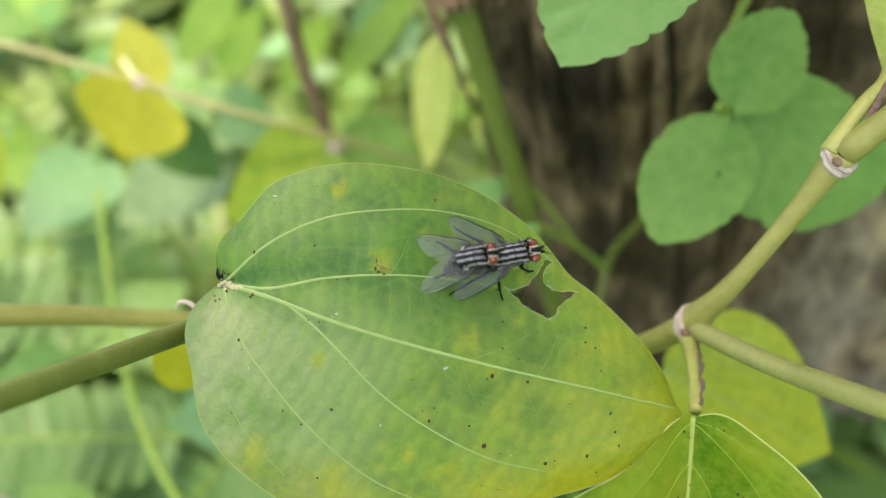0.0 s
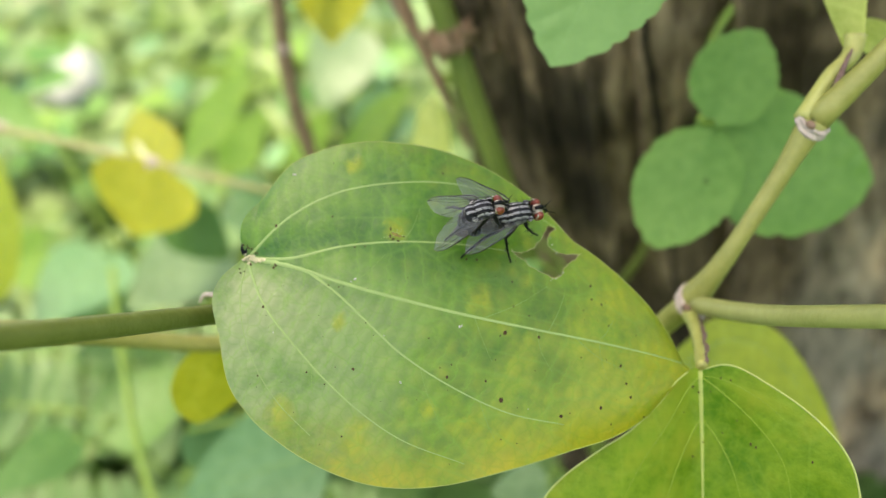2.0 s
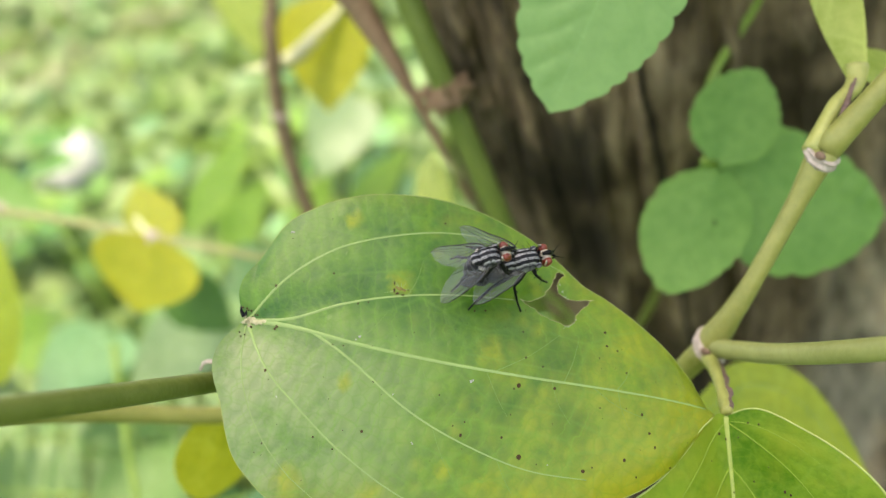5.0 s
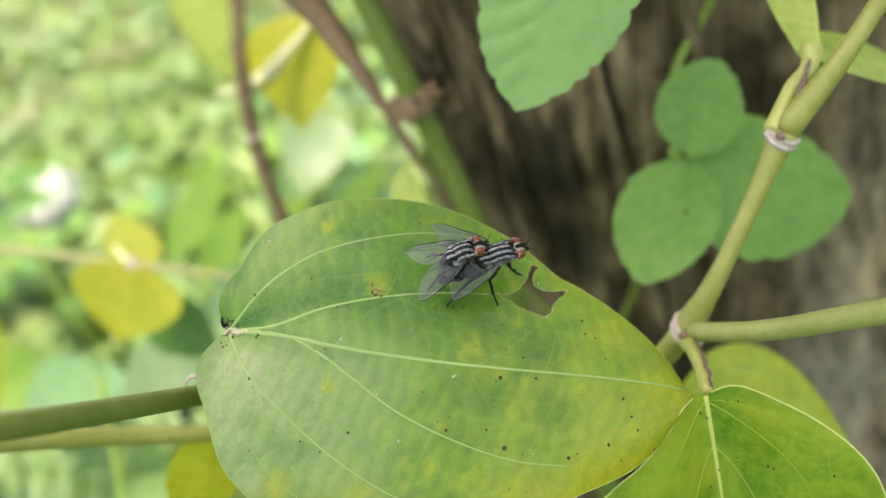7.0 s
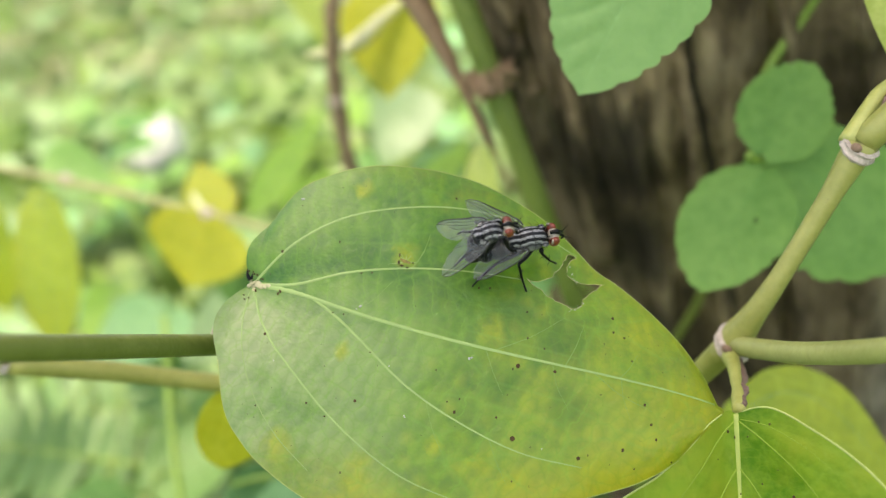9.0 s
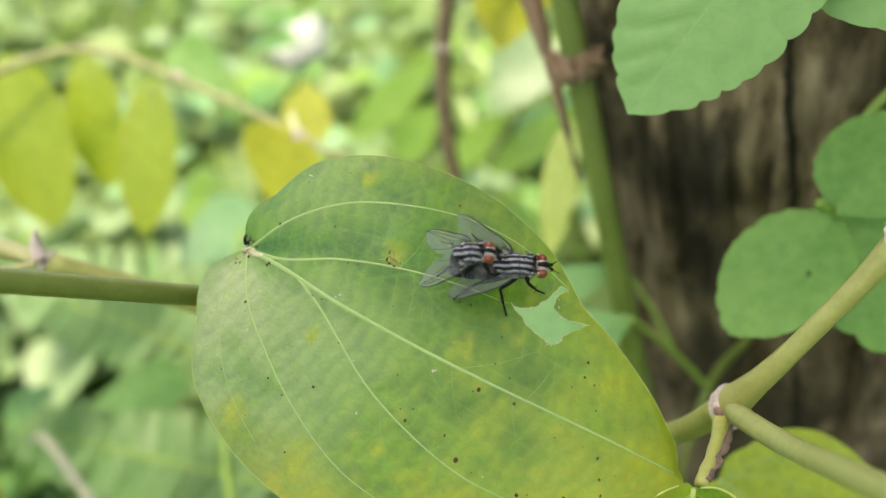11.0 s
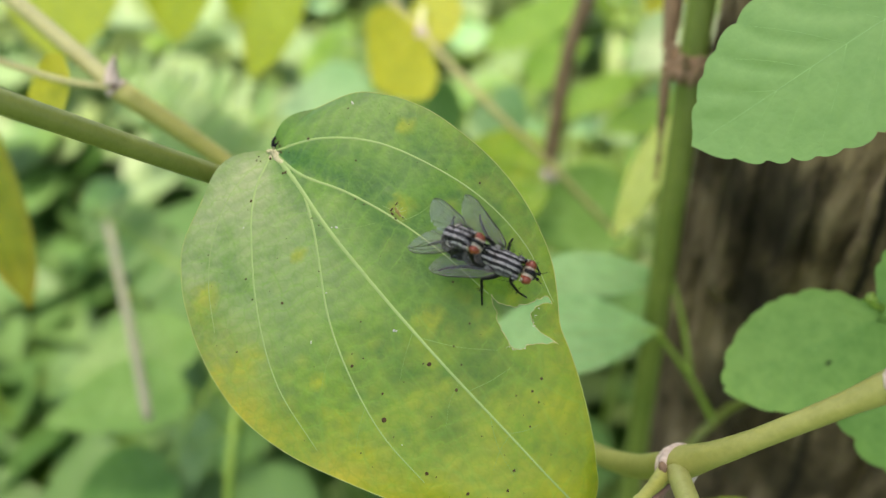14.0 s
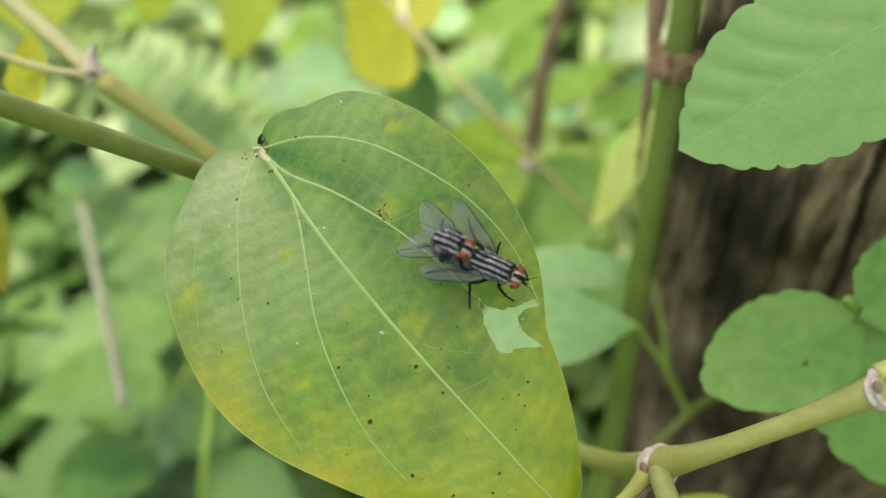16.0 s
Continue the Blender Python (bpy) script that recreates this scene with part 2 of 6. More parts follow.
M_BUSH_LEAF = leaf_material("leaf_mid_green", (0.10, 0.24, 0.04), (0.18, 0.34, 0.09), (0.16, 0.30, 0.06), 0.2, 0.1, rough=0.45, spec=0.4, trans=0.4)
M_FERN = leaf_material("fern_green", (0.061, 0.171, 0.031), (0.138, 0.272, 0.073), (0.17, 0.28, 0.055), 0.3, 0.1, trans=0.4)
M_VEIN = plain("leaf_vein", (0.190, 0.292, 0.085), 0.45, 0.4, 0.12)
M_VEIN_SOFT = plain("leaf_veinlet", (0.135, 0.250, 0.045), 0.45, 0.4, 0.12)
M_VEIN_PALE = plain("leaf_vein_pale", (0.30, 0.36, 0.09), 0.5, 0.3, 0.15)
M_VEIN_FRESH = plain("fresh_leaf_vein", (0.165, 0.255, 0.020), 0.5, 0.3, 0.15)
M_PETIOLE_PALE = stem_material("petiole_pale", (0.26, 0.28, 0.07), (0.40, 0.41, 0.13), 0.7)
M_RIM_PALE = plain("leaf_rim_pale", (0.34, 0.40, 0.12), 0.5, 0.3, 0.15)
M_WITHER = plain("withered_brown", (0.17, 0.115, 0.095), 0.85, 0.2, 0.7, 1500.0, depth=0.0003)
M_MIDRIB_HERB = plain("herb_midrib_pale", (0.195, 0.36, 0.122), 0.55, 0.3, 0.12)
M_VEIN_TOP = plain("pale_herb_vein", (0.178, 0.336, 0.102), 0.55, 0.3, 0.12)
M_VEIN_HERB = plain("herb_vein", (0.115, 0.280, 0.056), 0.55, 0.3, 0.12)
M_RIM = plain("leaf_rim", (0.24, 0.30, 0.08), 0.45, 0.4, 0.12)
M_VEIN_YELLOW = plain("yellow_leaf_vein", (0.47, 0.47, 0.02), 0.5, 0.3, 0.12)
M_CREAM = plain("rolled_leaf_edge", (0.62, 0.64, 0.36), 0.6, 0.3, 0.12)
M_GNAW = plain("gnawed_yellow", (0.17, 0.135, 0.03), 0.6, 0.3, 0.4, 2500.0)
M_FLECK = plain("leaf_fleck_olive", (0.050, 0.105, 0.022), 0.7, 0.2, 0.4, 2500.0)
M_SPOT = plain("leaf_spot_brown", (0.050, 0.031, 0.013), 0.8, 0.15, 0.5, 2500.0)
M_KNOT = plain("leaf_knot_tan", (0.38, 0.36, 0.21), 0.6, 0.3, 0.3, 1800.0)
M_SCRAP = plain("whitish_scrap", (0.36, 0.37, 0.31), 0.8, 0.2, 0.3, 2500.0)
M_TORN = plain("torn_leaf_rim", (0.36, 0.34, 0.16), 0.7, 0.2, 0.45, 2500.0)
M_STEM = stem_material("vine_stem_olive", (0.195, 0.205, 0.046), (0.320, 0.325, 0.098), 0.6)
M_STEM_L = stem_material("vine_stem_pale", (0.225, 0.245, 0.075), (0.345, 0.365, 0.130), 0.5)
M_STEM_D = stem_material("vine_stem_green", (0.110, 0.142, 0.026), (0.180, 0.212, 0.052), 0.5)
M_STEM_TAN = stem_material("vine_stem_tan", (0.205, 0.205, 0.075), (0.31, 0.31, 0.125))
M_CANE = stem_material("cane_green", (0.066, 0.112, 0.016), (0.140, 0.190, 0.040))
M_PETIOLE = stem_material("petiole_green", (0.13, 0.24, 0.03), (0.22, 0.33, 0.06))
M_BUD = plain("bud_brown", (0.19, 0.125, 0.085), 0.8, 0.2, 0.4, 1800.0)
M_SCAR = plain("stem_scar_pale", (0.40, 0.34, 0.29), 0.85, 0.2, 0.6, 1800.0, depth=0.0003)
M_DRY = plain("dry_sheath_brown", (0.19, 0.130, 0.078), 0.8, 0.2, 0.5, 700.0, depth=0.0006)
M_TWIG = plain("twig_brown", (0.135, 0.105, 0.060), 0.8, 0.2, 0.45, 600.0, depth=0.0004)
M_STICK = plain("stick_grey", (0.21, 0.22, 0.145), 0.8, 0.2, 0.35, 700.0, depth=0.0004)
M_STONE = plain("stone_pale", (0.46, 0.48, 0.45), 0.7, 0.2, 0.15, 160.0, depth=0.002)


def bark_material():
    n = Nodes("bark_weathered")
    tall = n.stretched(1.0, 1.0, 0.24)
    fibre = n.noise(210.0, 7.0, 0.62, tall, 0.5)
    plate = n.noise(55.0, 5.0, 0.6, n.stretched(1.0, 1.0, 0.45), 0.8)
    stain = n.noise(28.0, 4.0, 0.6)
    col = n.ramp(n.math("MULTIPLY_ADD", fibre, 0.40, n.math("MULTIPLY", plate, 0.65)), (0.34, (0.010, 0.008, 0.005)), (0.46, (0.070, 0.050, 0.030)), (0.58, (0.185, 0.138, 0.084)), (0.74, (0.40, 0.31, 0.205)))
    col = n.mix(n.ramp(stain, (0.47, (0, 0, 0)), (0.60, (0.88, 0.88, 0.88))), col, (0.028, 0.021, 0.011))
    col = n.mix(n.ramp(n.noise(40.0, 3.0), (0.60, (0, 0, 0)), (0.75, (0.5, 0.5, 0.5))), col, (0.10, 0.095, 0.05))
    xyz = n.add("SeparateXYZ", Vector=n.coords())
    worn = n.math("MULTIPLY", n.ramp(n.math("MULTIPLY_ADD", n.noise(26.0, 5.0, 0.65), 0.05, xyz.outputs[0]), (0.0, (0, 0, 0)), (0.02, (1, 1, 1))), n.ramp(n.math("MULTIPLY_ADD", n.noise(20.0, 5.0, 0.65), 0.08, xyz.outputs[2]), (0.24, (1, 1, 1)), (0.31, (0, 0, 0))))
    pale = n.ramp(fibre, (0.32, (0.085, 0.075, 0.055)), (0.62, (0.40, 0.355, 0.265)))
    col = n.mix(n.math("MULTIPLY", worn, 0.75), col, pale)
    patch = n.ramp(n.noise(17.0, 5.0, 0.62, n.stretched(1.0, 1.0, 0.45)), (0.53, (0, 0, 0)), (0.64, (0.8, 0.8, 0.8)))
    col = n.mix(patch, col, n.ramp(fibre, (0.38, (0.05, 0.032, 0.017)), (0.60, (0.50, 0.355, 0.215))))
    # dark blots and one long crack down the face
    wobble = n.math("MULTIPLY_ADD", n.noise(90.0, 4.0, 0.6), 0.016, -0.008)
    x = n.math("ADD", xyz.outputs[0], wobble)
    dark_blots = None
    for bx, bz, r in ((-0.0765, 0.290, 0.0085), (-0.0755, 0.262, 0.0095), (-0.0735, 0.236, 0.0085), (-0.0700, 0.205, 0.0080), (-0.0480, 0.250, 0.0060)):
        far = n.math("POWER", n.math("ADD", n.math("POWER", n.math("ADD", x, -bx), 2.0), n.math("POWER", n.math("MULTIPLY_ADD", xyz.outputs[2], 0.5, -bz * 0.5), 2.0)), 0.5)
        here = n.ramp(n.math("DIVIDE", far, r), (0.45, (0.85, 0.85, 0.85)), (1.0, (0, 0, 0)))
        dark_blots = here if dark_blots is None else n.math("MAXIMUM", dark_blots, here)
    col = n.mix(dark_blots, col, n.ramp(plate, (0.35, (0.012, 0.010, 0.007)), (0.70, (0.060, 0.050, 0.036))))
    slant = n.math("MULTIPLY_ADD", xyz.outputs[2], 0.11, n.math("MULTIPLY_ADD", wobble, 0.22, xyz.outputs[0]))
    crack = n.ramp(n.math("MULTIPLY", n.math("ABSOLUTE", n.math("ADD", slant, 0.0290)), 1000.0), (0.5, (0.9, 0.9, 0.9)), (1.6, (0, 0, 0)))
    col = n.mix(crack, col, (0.012, 0.010, 0.007))
    return n.surface(col, 0.85, n.bump(n.math("ADD", fibre, n.math("MULTIPLY_ADD", crack, -0.6, plate)), 0.0022, 0.9), 0.2)


M_BARK = bark_material()


def soil_material():
    n = Nodes("soil_litter")
    a, b = n.noise(30.0, 6.0, 0.65), n.noise(4.0, 4.0)
    col = n.ramp(a, (0.35, (0.030, 0.045, 0.014)), (0.55, (0.070, 0.115, 0.028)), (0.75, (0.11, 0.17, 0.045)))
    col = n.mix(n.ramp(b, (0.40, (0, 0, 0)), (0.60, (1, 1, 1))), col, (0.13, 0.21, 0.05))
    return n.surface(col, 0.9, n.bump(a, 0.01, 0.8), 0.2)


M_SOIL = soil_material()
# near the ground: shade is put into these darker greens
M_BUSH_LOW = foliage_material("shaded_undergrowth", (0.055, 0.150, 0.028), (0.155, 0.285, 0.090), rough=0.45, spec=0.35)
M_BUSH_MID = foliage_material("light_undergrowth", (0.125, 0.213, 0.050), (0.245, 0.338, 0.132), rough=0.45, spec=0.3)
M_BUSH_T = foliage_material("undergrowth_blue_green", (0.11, 0.22, 0.07), (0.30, 0.42, 0.20), rough=0.42, spec=0.35)
# farther off: sunlight is put into these paler greens
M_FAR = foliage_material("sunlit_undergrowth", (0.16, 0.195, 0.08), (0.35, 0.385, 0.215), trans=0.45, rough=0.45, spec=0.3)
M_BLADE = foliage_material("blade_yellow_green", (0.10, 0.20, 0.025), (0.21, 0.32, 0.06))
M_SHADE_CROWN = foliage_material("shade_crown_green", (0.035, 0.10, 0.015), (0.10, 0.20, 0.03), trans=0.2)
M_LITTER = foliage_material("undergrowth_straw", (0.10, 0.08, 0.04), (0.32, 0.28, 0.15), trans=0.2)


def fly_thorax_material():
    """Silver-grey dust with dark stripes that run along the back (x ahead, y across)."""
    n = Nodes("fly_thorax_striped")
    xyz = n.add("SeparateXYZ", Vector=n.coords())
    wob = n.math("MULTIPLY_ADD", n.noise(1700.0, 4.0), 0.00030, -0.00015)
    y = n.math("MULTIPLY", n.math("ABSOLUTE", n.math("ADD", xyz.outputs[1], wob)), 550.0)
    black, grey, mid = (0.005, 0.005, 0.007), (0.34, 0.345, 0.35), (0.10, 0.10, 0.11)
    col = n.ramp(y, (0.075, black), (0.110, mid), (0.165, grey), (0.215, mid), (0.245, grey), (0.285, black), (0.445, black), (0.490, grey), (0.590, mid), (0.625, black), (0.700, mid), (0.95, grey))
    notch = n.math("ABSOLUTE", n.math("ADD", xyz.outputs[0], n.math("MULTIPLY_ADD", y, -0.0004, 0.0001)))
    col = n.mix(n.ramp(n.math("MULTIPLY", notch, 1000.0), (0.03, (0.55, 0.55, 0.55)), (0.16, (0, 0, 0))), col, black)
    dust = n.noise(5200.0, 4.0, 0.7)
    col = n.mix(n.math("MULTIPLY", n.ramp(dust, (0.48, (0, 0, 0)), (0.64, (1, 1, 1))), 0.36), col, (0.045, 0.048, 0.052))
    return n.surface(col, 0.55, n.bump(dust, 0.00006, 0.6), 0.14)


def fly_abdomen_material():
    n = Nodes("fly_abdomen_chequered")
    c = n.add("TexChecker", Scale=640.0, Vector=n.coords()).outputs["Fac"]
    g = n.noise(2600.0, 4.0)
    # chequer kept extra dark: the shade under the wings is in its colours
    col = n.mix(n.math("MULTIPLY_ADD", c, 0.7, n.math("MULTIPLY", g, 0.3)), (0.006, 0.006, 0.008), (0.050, 0.050, 0.055))
    return n.surface(col, 0.45, n.bump(g, 0.00008, 0.5), 0.15)


def wing_material():
    n = Nodes("fly_wing_membrane")
    g = n.noise(1800.0, 3.0)
    film = n.add("BsdfPrincipled", Roughness=0.30, Base_Color=(0.17, 0.18, 0.18, 1.0))
    film.inputs["Specular IOR Level"].default_value = 0.55
    n.tree.links.new(n.bump(g, 0.0001, 0.4), film.inputs["Normal"])
    clear = n.add("BsdfTransparent", Color=(0.90, 0.92, 0.90, 1.0))
    m = n.add("MixShader", i0=0.31, i1=clear.outputs[0], i2=film.outputs[0])
    return n.out(m.outputs[0])


def eye_material():
    n = Nodes("fly_eye_red")
    cell = n.add("TexVoronoi", Scale=9000.0, Vector=n.coords()).outputs["Distance"]
    col = n.mix(cell, (0.200, 0.035, 0.017), (0.11, 0.019, 0.010))
    return n.surface(col, 0.34, n.bump(cell, 0.00003, 0.5), 0.5)


M_THORAX, M_ABDOMEN, M_WING, M_EYE = fly_thorax_material(), fly_abdomen_material(), wing_material(), eye_material()
M_FACE = plain("fly_face_silver", (0.30, 0.27, 0.22), 0.45, 0.5, 0.15, 5000.0)
M_SCALE = plain("fly_calypter_pale", (0.27, 0.265, 0.24), 0.5, 0.4, 0.2, 4000.0)
M_BLACK = plain("fly_cuticle_black", (0.005, 0.005, 0.006), 0.4, 0.14, 0.3, 4000.0)
M_WVEIN = plain("fly_wing_vein", (0.020, 0.018, 0.016), 0.5, 0.4, 0.2, 4000.0)


# ---- building helpers ----
def spline(knots, x):
    """Smooth curve through knots (x, value), Catmull-Rom with uneven steps."""
    k = np.array(knots, float)
    px, py = k[:, 0], k[:, 1:]
    d = np.gradient(py, px, axis=0)
    x = np.atleast_1d(np.asarray(x, float))
    i = np.clip(np.searchsorted(px, x, side="right") - 1, 0, len(px) - 2)
    h = (px[i + 1] - px[i])[:, None]
    u = ((x - px[i])[:, None]) / h
    return (2 * u**3 - 3 * u**2 + 1) * py[i] + (u**3 - 2 * u**2 + u) * h * d[i] + (3 * u**2 - 2 * u**3) * py[i + 1] + (u**3 - u**2) * h * d[i + 1]


def path(points, per=8):
    """A smooth line through points."""
    p = np.array(points, float)
    t = np.concatenate([[0], np.cumsum(np.linalg.norm(np.diff(p, axis=0), axis=1))])
    n = max(2, per * (len(p) - 1) + 1)
    return spline(np.column_stack([t, p]), np.linspace(0, t[-1], n))


def tube_bm(bm, points, radii, sides=10, cap=True):
    """Adds a round tube along points to bm; radii: one, two (ends) or as many as points."""
    p = [Vector(q) for q in points]
    n = len(p)
    radii = np.atleast_1d(np.asarray(radii, float))
    r = np.interp(np.linspace(0, 1, n), np.linspace(0, 1, len(radii)), radii) if len(radii) > 1 else np.full(n, radii[0])
    d = (p[1] - p[0]).normalized()
    side = d.orthogonal().normalized()
    rings = []
    for i in range(n):
        d = (p[min(i + 1, n - 1)] - p[max(i - 1, 0)]).normalized()
        side = (side - d * side.dot(d)).normalized()
        other = d.cross(side)
        rings.append([bm.verts.new(p[i] + (side * math.cos(a) + other * math.sin(a)) * r[i]) for a in (2 * math.pi * k / sides for k in range(sides))])
    for a, b in zip(rings, rings[1:]):
        for k in range(sides):
            bm.faces.new((a[k], a[(k + 1) % sides], b[(k + 1) % sides], b[k]))
    if cap:
        bm.faces.new(list(reversed(rings[0])))
        bm.faces.new(rings[-1])
    return bm


def ball_bm(bm, center, axes, radii, u=18, v=12, bend=None):
    """Adds an ellipsoid with its own axes to bm."""
    c = Vector(center)
    a = [Vector(x).normalized() for x in axes]
    made = bmesh.ops.create_uvsphere(bm, u_segments=u, v_segments=v, radius=1.0)["verts"]
    for w in made:
        q = w.co.copy()
        if bend:
            q = Vector(bend(q))
        w.co = c + a[0] * q.x * radii[0] + a[1] * q.y * radii[1] + a[2] * q.z * radii[2]
    return made


def mesh_from(bm, name, material, smooth=True):
    me = bpy.data.meshes.new(name)
    bm.to_mesh(me)
    bm.free()
    me.materials.append(material)
    if smooth:
        me.polygons.foreach_set("use_smooth", [True] * len(me.polygons))
    return me


def part(name, bm, material, parent, label="", m=None):
    """Links bm as one mesh object under parent; m: its place in the parent's space."""
    ob = new(name, mesh_from(bm, name, material))
    ob.parent = parent
    if m is not None:
        ob.matrix_basis = m
    return tagged(ob, label)


def thing(name, place, label, category, group="", kind=""):
    ob = new(name)
    ob.empty_display_size = 0.01
    ob.matrix_basis = Matrix.Translation(place)
    return tagged(ob, label, category, group, kind)


def facing(base, tip, normal):
    """The pose of a leaf: x from base to tip, z about along normal."""
    x = (Vector(tip) - Vector(base)).normalized()
    z = Vector(normal)
    z = (z - x * z.dot(x)).normalized()
    y = z.cross(x)
    return Matrix.Translation(base) @ Matrix((x, y, z)).transposed().to_4x4()


OVATE = ((0, .16), (.05, .27), (.14, .355), (.28, .40), (.45, .385), (.65, .29), (.82, .165), (.93, .065), (1, 0.0))
ROUND = ((0, .16), (.06, .31), (.18, .43), (.36, .49), (.55, .48), (.74, .38), (.88, .25), (.96, .12), (1, 0.03))
LANCE = ((0, .05), (.10, .13), (.25, .185), (.45, .20), (.65, .165), (.85, .085), (1, 0.0))


class Leaf:
    """A leaf blade as a surface over (s, v): s along the midrib, v across, with its own droop and cup."""

    def __init__(self, length, left=OVATE, right=None, lobe=0.03, droop=0.0, cup=0.0, dome=0.0, wave=0.0, scallops=0, teeth=0.0, seed=0, round_teeth=False, pleats=0.0):
        self.length, self.left, self.right = length, left, right or left
        self.lobe, self.droop, self.cup, self.dome, self.wave = lobe, droop, cup, dome, wave
        self.scallops, self.teeth, self.seed = scallops, teeth, seed
        self.lobe_right = 1.5
        self.round_teeth, self.pleats = round_teeth, pleats

    def height(self, x, y):
        L = self.length
        s = x / L
        r = np.hypot(x, y)
        z = self.dome * L * (1 - np.exp(-r / (0.085 * L))) - self.droop * L * s * s + self.cup * (y * y) / L
        if self.pleats:
            # the blade swells between the side veins
            a = np.abs(y) / L
            z = z + self.pleats * L * np.abs(np.sin(math.pi * (6.6 * (s - 0.85 * a) + 0.16 * np.sin(8.0 * s + self.seed + np.sign(y)) + 0.14 * np.sin(17.0 * a + self.seed)))) * (0.7 + 0.4 * np.sin(5.0 * s + 3.0 * self.seed + np.sign(y))) * np.clip(a * 14, 0, 1) * np.clip(1.15 - a * 2.2, 0.25, 1)
        z = z + self.wave * L * np.sin(7.0 * s + self.seed) * np.sin(5.0 * y / L + 2 * self.seed)
        return z

    def point(self, s, v):
        s, v = np.asarray(s, float), np.asarray(v, float)
        L = self.length
        wl, wr = (np.maximum(spline(k, s.ravel())[:, 0], 0).reshape(s.shape) for k in (self.left, self.right))
        w = np.where(v >= 0, wl, wr) * L
        if self.scallops and not self.round_teeth:
            ph = (s + 0.022 * np.sin(13.0 * s + self.seed + np.sign(v))) * self.scallops * math.pi
            bite = (np.abs(np.sin(ph)) ** 0.6 - 1.0) * (0.85 + 0.22 * np.sin(19.0 * s + 2.0 * self.seed + np.sign(v)))
            w = np.maximum(w + self.teeth * 0.27 * L * bite * np.abs(v) ** 8 * np.clip(w / (0.05 * L), 0, 1), 0)
        x = L * s - self.lobe * L * np.sin(math.pi * np.minimum(np.abs(v), 1.0)) * np.exp(-s * 9.0) * np.where(v >= 0, 1.0, self.lobe_right)
        y = w * v
        if self.scallops and self.round_teeth:
            # teeth run round the whole margin, tip included
            cx = 0.5 * L
            ang = np.abs(np.arctan2(y, x - cx))
            turn = ang + 0.07 * np.sin(4.0 * ang + self.seed + np.sign(y))
            bite = (np.abs(np.sin(turn * self.scallops)) ** 0.6 - 1.0) * (0.75 + 0.45 * np.sin(3.0 * ang + 2.0 * self.seed + np.sign(y)))
            edge = np.maximum(np.abs(v) ** 8, np.clip((s - 0.94) / 0.06, 0, 1)) * np.clip((s - 0.04) / 0.1, 0, 1)
            f = 1 + self.teeth * bite * edge
            x, y = cx + (x - cx) * f, y * f
        return x, y, self.height(x, y)

    def mesh(self, name, material, ns=40, nv=24, hole=None, thick=0.00022):
        s = np.linspace(0, 1, ns + 1) ** 1.25
        s = 1 - (1 - s) ** 1.1
        v = np.linspace(-1, 1, nv + 1)
        S, V = np.meshgrid(s, v, indexing="ij")
        x, y, z = self.point(S, V)
        co = np.stack([x, y, z], -1).reshape(-1, 3)
        idx = np.arange((ns + 1) * (nv + 1)).reshape(ns + 1, nv + 1)
        quads = np.stack([idx[:-1, :-1], idx[1:, :-1], idx[1:, 1:], idx[:-1, 1:]], -1).reshape(-1, 4)
        if hole is not None:
            poly = np.array(hole)
            mid = co[quads][:, :, :2].mean(1)
            inside = in_polygon(mid, poly)
            cut = np.unique(quads[inside])
            quads = quads[~inside]
            kept = np.unique(quads)
            edge = np.intersect1d(cut, kept)
            co[edge, :2] = nearest_on(co[edge, :2], poly)
            co[edge, 2] = self.height(co[edge, 0], co[edge, 1])
        me = bpy.data.meshes.new(name)
        me.from_pydata(co.tolist(), [], quads.tolist())
        layer = me.uv_layers.new(name="leaf")
        uv = np.stack([S, V * 0.5 + 0.5], -1).reshape(-1, 2)
        loops = np.empty(len(me.loops), int)
        me.loops.foreach_get("vertex_index", loops)
        layer.data.foreach_set("uv", uv[loops].ravel())
        me.materials.append(material)
        me.polygons.foreach_set("use_smooth", [True] * len(me.polygons))
        bm = bmesh.new()
        bm.from_mesh(me)
        loose = [w for w in bm.verts if not w.link_faces]
        bmesh.ops.delete(bm, geom=loose, context="VERTS")
        bmesh.ops.remove_doubles(bm, verts=bm.verts, dist=1e-6)
        bm.to_mesh(me)
        bm.free()
        me.polygons.foreach_set("use_smooth", [True] * len(me.polygons))
        return me

    def on(self, x, y, lift=0.0):
        return np.stack([x, y, self.height(np.asarray(x, float), np.asarray(y, float)) + lift], -1)

    def vein(self, bm, xy, r0, r1, sides=6, sink=0.70):
        line = path([(a * 1.0, b * 1.0, 0.0) for a, b in xy], 7)
        p = self.on(line[:, 0], line[:, 1], 0.0)
        p[:, 2] -= np.linspace(r0, r1, len(p)) * sink
        tube_bm(bm, p, (r0, r1), sides)
        return bm

    def arcs(self, fractions, r0):
        """The main veins: the midrib, and arcs that bow out from the base and run towards the tip."""
        L = self.length
        yield "midrib", self.vein(bmesh.new(), [(0, 0), (L * .25, 0), (L * .5, 0), (L * .75, 0), (L * .97, 0)], r0, r0 * 0.35)
        for f in fractions:
            k = self.left if f > 0 else self.right
            pts = []
            for s in (0.0, 0.08, 0.2, 0.38, 0.58, 0.78):
                w = float(spline(k, s)[0, 0]) * L * f * (1 - math.exp(-s * 11.0)) * (1 - 0.25 * s)
                pts.append((L * s, w))
            yield "vein", self.vein(bmesh.new(), pts, r0 * 0.7, r0 * 0.25)

